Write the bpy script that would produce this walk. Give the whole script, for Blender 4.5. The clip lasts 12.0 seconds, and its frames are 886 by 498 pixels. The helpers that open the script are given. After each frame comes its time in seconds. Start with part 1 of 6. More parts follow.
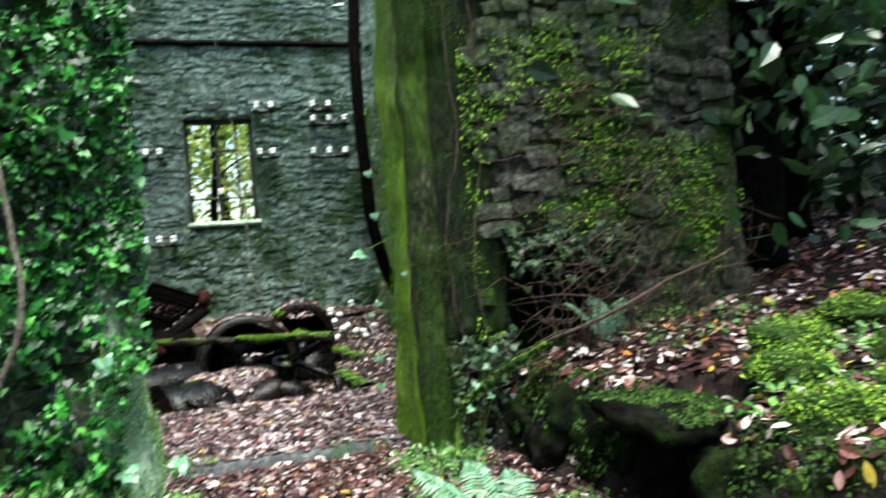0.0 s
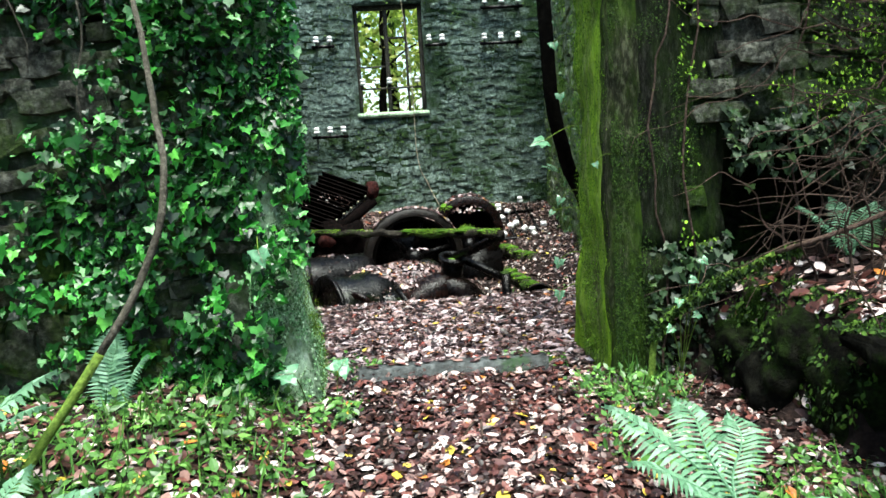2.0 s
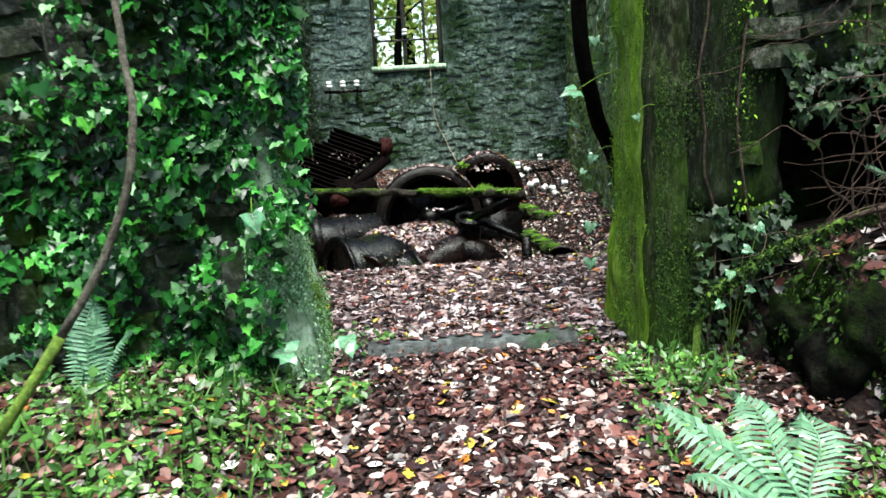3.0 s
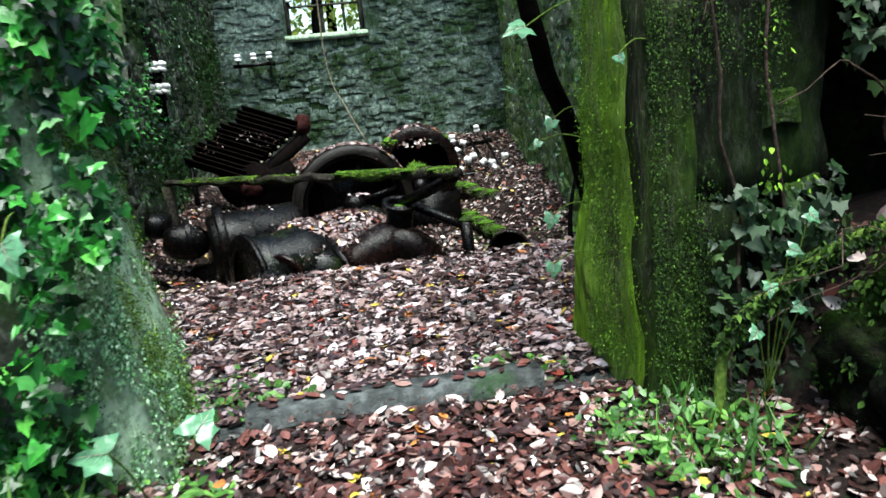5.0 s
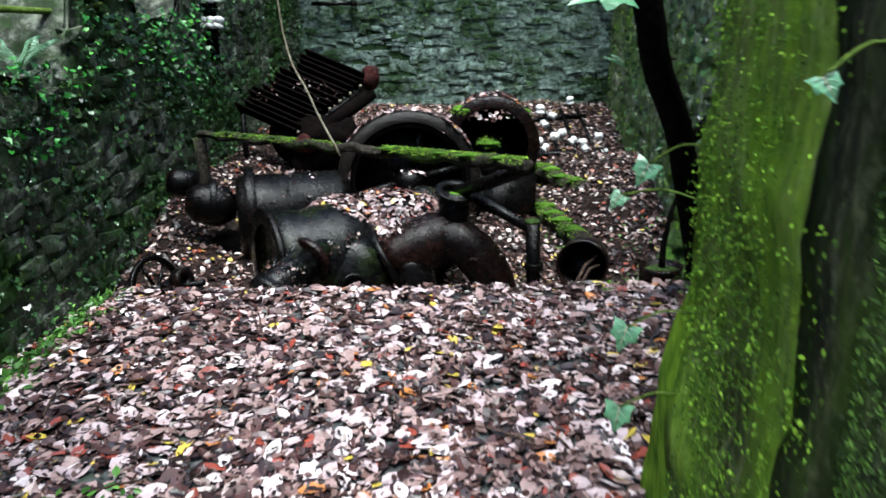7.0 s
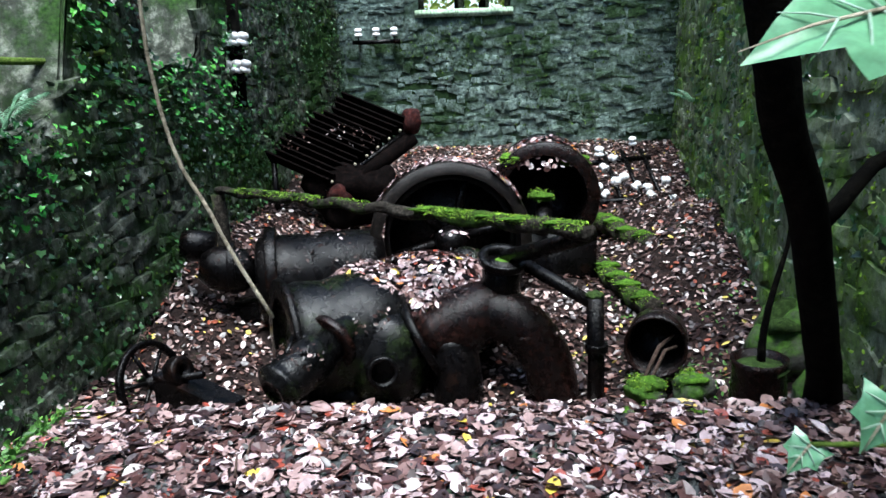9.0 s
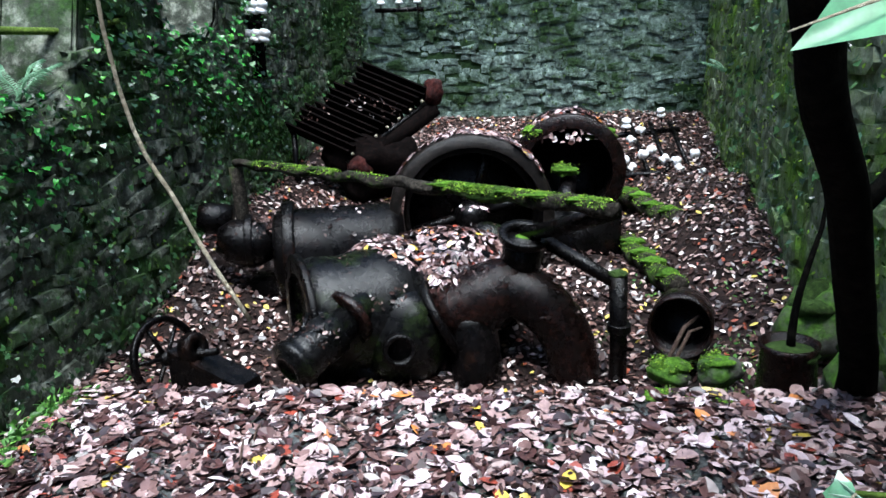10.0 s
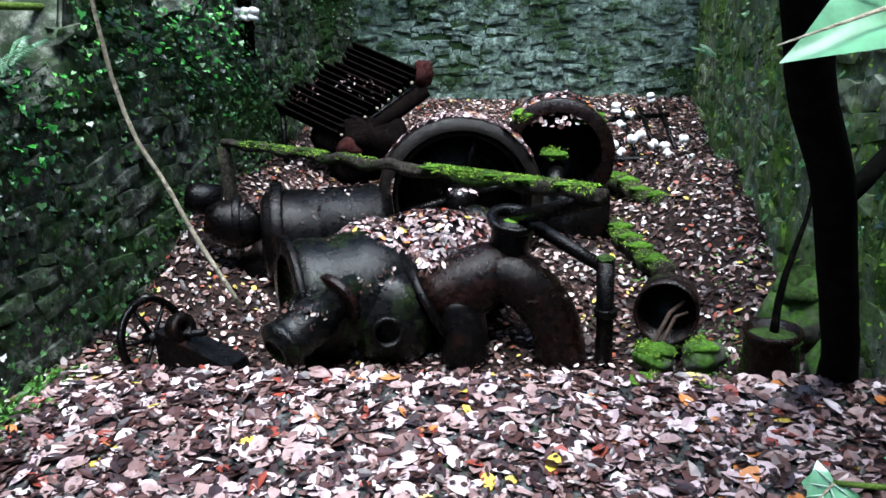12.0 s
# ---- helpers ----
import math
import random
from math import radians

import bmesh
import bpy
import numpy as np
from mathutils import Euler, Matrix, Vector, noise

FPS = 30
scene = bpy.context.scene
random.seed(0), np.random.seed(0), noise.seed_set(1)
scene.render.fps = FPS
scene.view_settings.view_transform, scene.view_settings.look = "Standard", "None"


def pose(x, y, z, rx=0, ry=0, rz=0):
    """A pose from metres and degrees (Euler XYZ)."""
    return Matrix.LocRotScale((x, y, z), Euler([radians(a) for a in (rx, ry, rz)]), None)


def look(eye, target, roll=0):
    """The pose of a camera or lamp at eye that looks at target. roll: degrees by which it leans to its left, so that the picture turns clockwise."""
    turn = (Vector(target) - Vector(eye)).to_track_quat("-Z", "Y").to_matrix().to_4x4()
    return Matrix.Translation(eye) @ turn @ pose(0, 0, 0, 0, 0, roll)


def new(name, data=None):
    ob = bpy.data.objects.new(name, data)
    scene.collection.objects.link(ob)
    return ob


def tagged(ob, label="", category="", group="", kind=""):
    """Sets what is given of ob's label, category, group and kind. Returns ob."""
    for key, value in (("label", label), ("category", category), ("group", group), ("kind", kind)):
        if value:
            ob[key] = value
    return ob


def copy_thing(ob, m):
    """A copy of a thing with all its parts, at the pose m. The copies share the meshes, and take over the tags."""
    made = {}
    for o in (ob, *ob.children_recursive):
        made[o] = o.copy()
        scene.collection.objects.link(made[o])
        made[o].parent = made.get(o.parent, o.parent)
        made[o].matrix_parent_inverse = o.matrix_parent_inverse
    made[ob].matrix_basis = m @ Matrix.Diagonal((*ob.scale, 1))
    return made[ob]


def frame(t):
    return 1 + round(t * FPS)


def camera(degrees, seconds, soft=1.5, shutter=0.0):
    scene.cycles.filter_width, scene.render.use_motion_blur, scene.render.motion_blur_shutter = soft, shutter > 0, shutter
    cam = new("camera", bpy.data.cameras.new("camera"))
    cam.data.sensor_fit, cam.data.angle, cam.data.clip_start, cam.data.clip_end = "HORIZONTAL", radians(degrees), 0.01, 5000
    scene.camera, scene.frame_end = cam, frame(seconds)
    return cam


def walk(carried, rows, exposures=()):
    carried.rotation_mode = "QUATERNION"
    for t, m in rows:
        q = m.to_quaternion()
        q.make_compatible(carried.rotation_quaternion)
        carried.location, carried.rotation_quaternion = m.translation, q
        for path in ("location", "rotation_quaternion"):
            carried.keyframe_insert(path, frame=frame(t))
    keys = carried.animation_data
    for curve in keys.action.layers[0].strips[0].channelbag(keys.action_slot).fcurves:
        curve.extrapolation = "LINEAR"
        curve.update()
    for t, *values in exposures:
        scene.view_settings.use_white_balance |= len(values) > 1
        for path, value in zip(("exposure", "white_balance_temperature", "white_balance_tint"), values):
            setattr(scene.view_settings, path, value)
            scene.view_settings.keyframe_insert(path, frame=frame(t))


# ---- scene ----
cam = camera(61.5, 12.0, soft=1.5, shutter=0.4)
PATH = [
    (0, (0.074, -0.02, 1.393), (0.691, 1.882, 1.365), -4.2),
    (0.5, (0.09, 0.105, 1.369), (0.423, 2.069, 1.193), -2.8),
    (1, (0.002, 0.252, 1.324), (0.238, 2.224, 1.087), -3.0),
    (1.5, (-0.019, 0.424, 1.31), (0.15, 2.398, 1.038), -2.8),
    (2, (0.119, 0.667, 1.333), (0.288, 2.641, 1.06), -3.4),
    (2.5, (0.131, 0.846, 1.328), (0.258, 2.814, 0.993), -3.2),
    (2.7, (0.124, 0.943, 1.315), (0.239, 2.907, 0.96), -3.5),
    (4.3, (0.322, 1.871, 1.25), (0.549, 3.805, 0.795), -3.4),
    (4.5, (0.322, 1.995, 1.228), (0.559, 3.932, 0.79), -4.7),
    (5, (0.366, 2.27, 1.198), (0.633, 4.198, 0.741), -5.7),
    (5.5, (0.521, 2.58, 1.21), (0.698, 4.508, 0.71), -3.8),
    (6, (0.572, 2.917, 1.186), (0.691, 4.839, 0.646), -5.1),
    (6.5, (0.608, 3.169, 1.19), (0.717, 5.09, 0.641), -5.1),
    (7, (0.773, 3.543, 1.263), (0.801, 5.46, 0.695), -0.5),
    (7.5, (0.793, 3.87, 1.272), (0.742, 5.811, 0.793), 0.0),
    (7.7, (0.813, 3.941, 1.322), (0.755, 5.884, 0.849), -1.7),
    (9.3, (0.871, 4.523, 1.306), (0.733, 6.456, 0.813), -1.8),
    (9.5, (0.882, 4.549, 1.31), (0.727, 6.475, 0.792), -1.8),
    (10, (0.895, 4.579, 1.313), (0.707, 6.49, 0.755), -2.1),
    (10.5, (0.892, 4.578, 1.317), (0.705, 6.483, 0.738), -1.9),
    (11, (0.896, 4.582, 1.316), (0.716, 6.482, 0.718), -1.9),
    (11.5, (0.889, 4.585, 1.316), (0.733, 6.487, 0.717), -1.4),
    (12, (0.892, 4.573, 1.325), (0.736, 6.472, 0.719), -1.2),
]
walk(cam, [(t, look(eye, target, roll)) for t, eye, target, roll in PATH], [(0, 2.26, 6400, -2), (2.5, 2.14, 6400, -2), (5, 2.0, 6150, -2), (7.5, 2.05, 5900, 3), (12, 2.22, 5650, 6)])

# ---- world and light ----
world = bpy.data.worlds.new("overcast_sky")
scene.world = world
world.use_nodes = True
wn = world.node_tree
sky = wn.nodes.new("ShaderNodeTexSky")
sky.sky_type, sky.sun_disc = "NISHITA", False
sky.sun_elevation, sky.sun_rotation = radians(74), radians(177)
sky.air_density, sky.dust_density, sky.ozone_density = 1.0, 2.2, 1.0
wn.links.new(sky.outputs[0], wn.nodes["Background"].inputs[0])
wn.nodes["Background"].inputs[1].default_value = 0.11
sun = new("sun", bpy.data.lights.new("sun", "SUN"))
sun.data.energy, sun.data.angle, sun.data.color = 2.75, radians(28), (1.0, 0.98, 0.94)
sun.matrix_world = look((0.3, -1, 30), (-0.5, 7.5, 0))


# ---- materials ----
def nodes_of(name):
    m = bpy.data.materials.new(name)
    m.use_nodes = True
    t = m.node_tree
    return m, t, t.nodes["Principled BSDF"]


def ramp(t, fac, stops, constant=False):
    r = t.nodes.new("ShaderNodeValToRGB")
    r.color_ramp.interpolation = "CONSTANT" if constant else "LINEAR"
    els = r.color_ramp.elements
    while len(els) < len(stops):
        els.new(0.5)
    for e, (p, c) in zip(els, stops):
        e.position, e.color = p, (*c, 1)
    t.links.new(fac, r.inputs[0])
    return r.outputs[0]


def noise_node(t, scale, detail=4.0, rough=0.6, vec=None):
    n = t.nodes.new("ShaderNodeTexNoise")
    n.inputs["Scale"].default_value, n.inputs["Detail"].default_value, n.inputs["Roughness"].default_value = scale, detail, rough
    if vec is not None:
        t.links.new(vec, n.inputs["Vector"])
    return n.outputs["Fac"]


def mix(t, fac, a, b, mode="MIX"):
    n = t.nodes.new("ShaderNodeMix")
    n.data_type, n.blend_type = "RGBA", mode
    for sock, v in ((n.inputs[0], fac), (n.inputs[6], a), (n.inputs[7], b)):
        if isinstance(v, (int, float)):
            sock.default_value = v
        elif isinstance(v, tuple):
            sock.default_value = (*v, 1)
        else:
            t.links.new(v, sock)
    return n.outputs[2]


def bumped(t, b, height, strength, distance):
    n = t.nodes.new("ShaderNodeBump")
    n.inputs["Strength"].default_value, n.inputs["Distance"].default_value = strength, distance
    t.links.new(height, n.inputs["Height"])
    t.links.new(n.outputs[0], b.inputs["Normal"])


def position(t):
    return t.nodes.new("ShaderNodeNewGeometry").outputs["Position"]


def surface(name, base, moss=None, low=0.45, high=0.6, moss_scale=1.2, grain=18.0, rough=0.85, bump=0.02, metal=0.0, spec=0.12, stains=0.7, streak=1.0):
    """A worn surface: three base tones in grain, with moss or stains in large patches."""
    m, t, b = nodes_of(name)
    p = position(t)
    if streak != 1.0:
        sc = t.nodes.new("ShaderNodeVectorMath")
        sc.operation = "MULTIPLY"
        sc.inputs[1].default_value = (1, 1, streak)
        t.links.new(p, sc.inputs[0])
        p = sc.outputs[0]
    col = ramp(t, noise_node(t, grain, 6, 0.7, p), [(0.3, base[0]), (0.5, base[1]), (0.7, base[2])])
    info = t.nodes.new("ShaderNodeObjectInfo")
    col = mix(t, 0.45, col, ramp(t, info.outputs["Random"], [(0, (0.45, 0.45, 0.45)), (1, (1.25, 1.25, 1.25))]), "MULTIPLY")
    stain = ramp(t, noise_node(t, 4.3, 5, 0.65, p), [(0.36, (0.3, 0.3, 0.29)), (0.52, (0.95, 0.95, 0.95)), (0.68, (1.3, 1.3, 1.3))])
    col = mix(t, stains, col, stain, "MULTIPLY")
    if moss:
        big = noise_node(t, moss_scale, 7, 0.72, p)
        fac = ramp(t, big, [(low, (0, 0, 0)), (high, (1, 1, 1))])
        green = ramp(t, noise_node(t, 30, 4, 0.6, p), [(0.3, moss[0]), (0.7, moss[1])])
        col = mix(t, fac, col, green)
    t.links.new(col, b.inputs["Base Color"])
    b.inputs["Metallic"].default_value = metal
    worn = t.nodes.new("ShaderNodeMapRange")
    worn.inputs[1].default_value, worn.inputs[2].default_value, worn.inputs[3].default_value, worn.inputs[4].default_value = 0.4, 0.62, rough, min(1.0, rough + (0.4 if rough > 0.4 else 0.16))
    t.links.new(noise_node(t, grain * 0.45, 5, 0.7, p), worn.inputs[0])
    t.links.new(worn.outputs[0], b.inputs["Roughness"])
    b.inputs["Specular IOR Level"].default_value = spec
    bumped(t, b, noise_node(t, grain * 1.7, 6, 0.75, p), 0.9, bump)
    return m


def leafy(name, stops, rough=0.45, spec=0.4, grain=25.0, through_light=0.0):
    """Many leaves of varied colour: one tone for each leaf, with fine blotches."""
    m, t, b = nodes_of(name)
    g = t.nodes.new("ShaderNodeNewGeometry")
    col = ramp(t, g.outputs["Random Per Island"], stops, True)
    blot = ramp(t, noise_node(t, grain, 4, 0.7, g.outputs["Position"]), [(0.3, (0.45, 0.42, 0.42)), (0.6, (1.1, 1.1, 1.1))])
    col = mix(t, 0.7, col, blot, "MULTIPLY")
    t.links.new(col, b.inputs["Base Color"])
    b.inputs["Roughness"].default_value, b.inputs["Specular IOR Level"].default_value = rough, spec
    if through_light:
        tr = t.nodes.new("ShaderNodeBsdfTranslucent")
        t.links.new(col, tr.inputs[0])
        sh = t.nodes.new("ShaderNodeMixShader")
        sh.inputs[0].default_value = through_light
        out = t.nodes["Material Output"]
        t.links.new(b.outputs[0], sh.inputs[1])
        t.links.new(tr.outputs[0], sh.inputs[2])
        t.links.new(sh.outputs[0], out.inputs[0])
    return m


MOSS = ((0.02, 0.05, 0.008), (0.07, 0.15, 0.02))
DARK_MOSS = ((0.012, 0.03, 0.01), (0.03, 0.07, 0.02))
M_STONE = surface("teal_grey_rubble_stone", ((0.03, 0.04, 0.036), (0.15, 0.205, 0.18), (0.38, 0.5, 0.43)), ((0.008, 0.02, 0.008), (0.03, 0.06, 0.02)), 0.48, 0.6, 0.8, 16, bump=0.035)
M_MORTAR = surface("old_lime_mortar", ((0.03, 0.04, 0.036), (0.11, 0.15, 0.13), (0.27, 0.36, 0.31)), ((0.008, 0.02, 0.008), (0.03, 0.06, 0.02)), 0.46, 0.58, 0.75, 14)
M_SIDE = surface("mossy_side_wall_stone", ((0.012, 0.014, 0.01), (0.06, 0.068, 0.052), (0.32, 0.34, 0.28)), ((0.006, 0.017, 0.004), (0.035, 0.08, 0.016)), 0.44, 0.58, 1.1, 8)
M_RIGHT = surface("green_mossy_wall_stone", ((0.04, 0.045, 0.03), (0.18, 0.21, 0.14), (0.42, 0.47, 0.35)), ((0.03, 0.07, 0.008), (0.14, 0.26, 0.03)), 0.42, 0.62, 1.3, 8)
# mossy render of the door wall, near-black to hold the tree shade
M_SHADED_PILLAR = surface("shade_darkened_mossy_render", ((0.002, 0.002, 0.0015), (0.012, 0.0125, 0.009), (0.07, 0.072, 0.055)), ((0.003, 0.009, 0.001), (0.022, 0.046, 0.005)), 0.42, 0.6, 1.8, 42, 0.95, 0.03, streak=0.35)
M_FRONT = surface("grey_brown_rubble_stone", ((0.01, 0.01, 0.008), (0.06, 0.062, 0.05), (0.24, 0.245, 0.2)), ((0.008, 0.022, 0.003), (0.05, 0.095, 0.011)), 0.43, 0.6, 1.3, 22, 0.9, 0.04)
# mossy earth and stone, blackened with the shade of bank and hollow
M_SHADED_BANK = surface("shade_black_mossy_earth_stone", ((0.001, 0.001, 0.0008), (0.004, 0.004, 0.003), (0.02, 0.02, 0.014)), ((0.003, 0.008, 0.001), (0.02, 0.042, 0.005)), 0.45, 0.62, 2.2, 9, 0.95, 0.05, spec=0.05)
# one mossy jamb in two tones: lit back, shaded front, light in the colour
M_LIT_JAMB = surface("lit_green_moss_on_render", ((0.03, 0.04, 0.014), (0.18, 0.22, 0.08), (0.5, 0.56, 0.3)), ((0.09, 0.2, 0.012), (0.33, 0.55, 0.036)), 0.36, 0.54, 2.4, 45, 0.95, 0.03, streak=0.3)
M_SHADED_JAMB = surface("shaded_moss_streaked_render", ((0.006, 0.007, 0.003), (0.024, 0.027, 0.014), (0.13, 0.14, 0.08)), ((0.012, 0.032, 0.003), (0.065, 0.125, 0.009)), 0.4, 0.58, 2.4, 45, 0.95, 0.03, streak=0.3)
# algae-green render, its tone raised for the light on the door reveal
M_JAMB = surface("pale_algae_render", ((0.12, 0.19, 0.1), (0.55, 0.76, 0.5), (0.75, 0.88, 0.72)), ((0.05, 0.12, 0.015), (0.17, 0.33, 0.04)), 0.54, 0.68, 2.8, 34, 0.85, 0.035, streak=0.6)
M_CONCRETE = surface("wet_grey_concrete", ((0.02, 0.022, 0.022), (0.06, 0.065, 0.065), (0.14, 0.15, 0.15)), DARK_MOSS, 0.56, 0.7, 3, 20, 0.5, 0.008)
M_SOIL = surface("dark_leaf_mould", ((0.004, 0.003, 0.003), (0.013, 0.008, 0.007), (0.04, 0.024, 0.02)), DARK_MOSS, 0.6, 0.72, 0.9, 14, 0.8, 0.03)
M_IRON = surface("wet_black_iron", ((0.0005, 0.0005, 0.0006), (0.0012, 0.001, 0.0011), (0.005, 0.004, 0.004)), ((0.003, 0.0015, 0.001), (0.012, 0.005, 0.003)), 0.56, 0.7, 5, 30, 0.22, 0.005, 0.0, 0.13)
M_FIN = surface("matt_dark_iron_fins", ((0.0005, 0.0004, 0.0004), (0.0018, 0.0012, 0.0011), (0.009, 0.005, 0.0045)), None, grain=40, rough=0.8, bump=0.004, spec=0.03)
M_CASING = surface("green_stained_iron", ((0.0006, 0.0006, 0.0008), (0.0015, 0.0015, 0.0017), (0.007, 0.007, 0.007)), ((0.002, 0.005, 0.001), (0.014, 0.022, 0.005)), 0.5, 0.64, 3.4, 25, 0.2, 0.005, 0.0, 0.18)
M_RUST = surface("red_brown_rusted_iron", ((0.001, 0.0005, 0.0005), (0.005, 0.0022, 0.0018), (0.024, 0.009, 0.007)), ((0.001, 0.001, 0.001), (0.004, 0.003, 0.003)), 0.5, 0.62, 6, 30, 0.2, 0.005, 0.0, 0.17)
M_REDRUST = surface("bright_red_rust", ((0.005, 0.001, 0.001), (0.02, 0.004, 0.0035), (0.06, 0.014, 0.01)), None, grain=30, rough=0.6, bump=0.02)
M_RIM = surface("brown_scaled_iron", ((0.001, 0.0008, 0.0006), (0.004, 0.003, 0.0024), (0.026, 0.02, 0.017)), None, grain=35, rough=0.3, bump=0.008, spec=0.25)
M_WOOD = surface("rotten_dark_wood", ((0.006, 0.005, 0.004), (0.026, 0.022, 0.017), (0.1, 0.088, 0.072)), ((0.012, 0.03, 0.004), (0.05, 0.1, 0.012)), 0.5, 0.62, 4, 40, 0.9, 0.03)
M_FRAME = surface("weathered_window_timber", ((0.02, 0.02, 0.016), (0.05, 0.048, 0.04), (0.11, 0.105, 0.09)), None, grain=40)
M_BARK = surface("black_wet_bark", ((0.001, 0.001, 0.0008), (0.003, 0.0028, 0.0022), (0.011, 0.01, 0.007)), DARK_MOSS, 0.63, 0.78, 3, 20, 0.85, 0.02, spec=0.04)
M_VINE = surface("grey_vine_bark", ((0.05, 0.045, 0.035), (0.12, 0.11, 0.085), (0.24, 0.22, 0.18)), None, grain=60)
M_MOSSY_VINE = surface("mossy_branch_bark", ((0.05, 0.075, 0.015), (0.1, 0.16, 0.025), (0.19, 0.28, 0.05)), None, grain=50, bump=0.01)
M_TWIG = surface("dead_brown_twig", ((0.035, 0.022, 0.017), (0.08, 0.053, 0.042), (0.16, 0.115, 0.09)), None, grain=50)
M_STICK = surface("pale_dry_stem", ((0.2, 0.17, 0.12), (0.38, 0.33, 0.24), (0.55, 0.5, 0.38)), None, grain=50)
M_MOSS = surface("bright_moss_cushion", ((0.025, 0.06, 0.008), (0.07, 0.16, 0.015), (0.15, 0.3, 0.03)), None, grain=45, rough=1.0, bump=0.03)
M_DARKGREEN = surface("dark_moss_carpet", ((0.015, 0.03, 0.008), (0.035, 0.065, 0.015), (0.07, 0.12, 0.03)), None, grain=35, rough=1.0, bump=0.03)
M_ROCK = surface("mossy_boulder", ((0.03, 0.03, 0.026), (0.07, 0.07, 0.06), (0.14, 0.14, 0.12)), MOSS, 0.4, 0.55, 3, 14)
M_PORCELAIN = surface("white_porcelain", ((0.7, 0.7, 0.68), (0.8, 0.8, 0.79), (0.85, 0.85, 0.84)), None, grain=20, rough=0.2, bump=0.001, spec=0.5)
M_LITTER = leafy("fallen_leaves", [(0, (0.02, 0.009, 0.009)), (0.2, (0.055, 0.024, 0.022)), (0.36, (0.13, 0.075, 0.068)), (0.5, (0.26, 0.175, 0.165)), (0.66, (0.38, 0.29, 0.3)), (0.86, (0.56, 0.48, 0.49)), (0.93, (0.2, 0.04, 0.025)), (0.97, (0.4, 0.15, 0.04)), (0.985, (0.45, 0.34, 0.05))], 0.38, 0.5)
M_RUSSET = leafy("russet_leaves", [(0, (0.03, 0.011, 0.01)), (0.3, (0.07, 0.024, 0.02)), (0.52, (0.14, 0.05, 0.04)), (0.68, (0.26, 0.15, 0.13)), (0.8, (0.46, 0.36, 0.34)), (0.91, (0.66, 0.57, 0.55)), (0.965, (0.45, 0.16, 0.03)), (0.98, (0.5, 0.38, 0.05))], 0.4, 0.5)
M_PITLITTER = leafy("small_pit_leaves", [(0, (0.018, 0.008, 0.007)), (0.34, (0.05, 0.024, 0.02)), (0.56, (0.13, 0.07, 0.056)), (0.74, (0.32, 0.22, 0.2)), (0.87, (0.58, 0.5, 0.47)), (0.95, (0.25, 0.06, 0.03)), (0.98, (0.5, 0.4, 0.08))], 0.4, 0.5)
M_IVY = leafy("ivy_leaves", [(0, (0.004, 0.022, 0.005)), (0.28, (0.01, 0.065, 0.009)), (0.52, (0.025, 0.15, 0.018)), (0.75, (0.055, 0.28, 0.035)), (0.91, (0.13, 0.45, 0.06)), (0.975, (0.24, 0.5, 0.2))], 0.35, 0.36, 30, 0.25)
M_DARKIVY = leafy("dark_ivy_leaves", [(0, (0.008, 0.024, 0.008)), (0.35, (0.018, 0.055, 0.016)), (0.65, (0.045, 0.12, 0.035)), (0.87, (0.075, 0.17, 0.055)), (0.97, (0.2, 0.33, 0.15))], 0.3, 0.5, 30, 0.15)
# leaves in shade: the dimness is in the colour
M_DIM_LEAVES = leafy("shade_dimmed_leaves", [(0, (0.008, 0.02, 0.006)), (0.4, (0.018, 0.045, 0.012)), (0.8, (0.045, 0.085, 0.022))], 0.5, 0.3, 10)
M_FERN = leafy("fern_fronds", [(0, (0.1, 0.22, 0.12)), (0.4, (0.15, 0.3, 0.17)), (0.8, (0.22, 0.4, 0.25))], 0.5, 0.4, 30, 0.3)
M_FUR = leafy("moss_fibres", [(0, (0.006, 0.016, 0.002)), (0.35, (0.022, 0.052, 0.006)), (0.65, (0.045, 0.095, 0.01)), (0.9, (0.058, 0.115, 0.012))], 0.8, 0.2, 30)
M_BRIGHTFUR = leafy("bright_moss_fibres", [(0, (0.03, 0.07, 0.006)), (0.4, (0.09, 0.17, 0.012)), (0.75, (0.17, 0.3, 0.022)), (0.94, (0.27, 0.42, 0.035))], 0.8, 0.2, 30)
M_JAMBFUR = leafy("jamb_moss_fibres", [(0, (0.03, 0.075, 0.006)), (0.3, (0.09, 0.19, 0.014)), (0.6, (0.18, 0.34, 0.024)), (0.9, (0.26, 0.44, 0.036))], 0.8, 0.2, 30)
M_SCRAP = leafy("dark_leaf_scraps", [(0, (0.012, 0.006, 0.005)), (0.45, (0.035, 0.017, 0.014)), (0.75, (0.09, 0.05, 0.042)), (0.92, (0.25, 0.18, 0.165))], 0.4, 0.4)
# pale flakes whose colour adds light to the left jamb
M_BRIGHTENING_ALGAE = leafy("brightening_algae_flakes", [(0, (0.06, 0.13, 0.05)), (0.3, (0.16, 0.34, 0.14)), (0.6, (0.34, 0.58, 0.3)), (0.88, (0.55, 0.75, 0.5))], 0.7, 0.2, 40)
M_HERB = leafy("low_green_plants", [(0, (0.04, 0.11, 0.02)), (0.4, (0.08, 0.2, 0.035)), (0.8, (0.15, 0.32, 0.06))], 0.4, 0.4, 30, 0.3)
# same kind of leaves in sunlight, the brightness put into the colour
M_SUNLIT_LEAVES = leafy("sunlit_woodland_leaves", [(0, (0.2, 0.32, 0.05)), (0.4, (0.4, 0.52, 0.1)), (0.8, (0.6, 0.65, 0.2))], 0.6, 0.3, 10, 0.5)
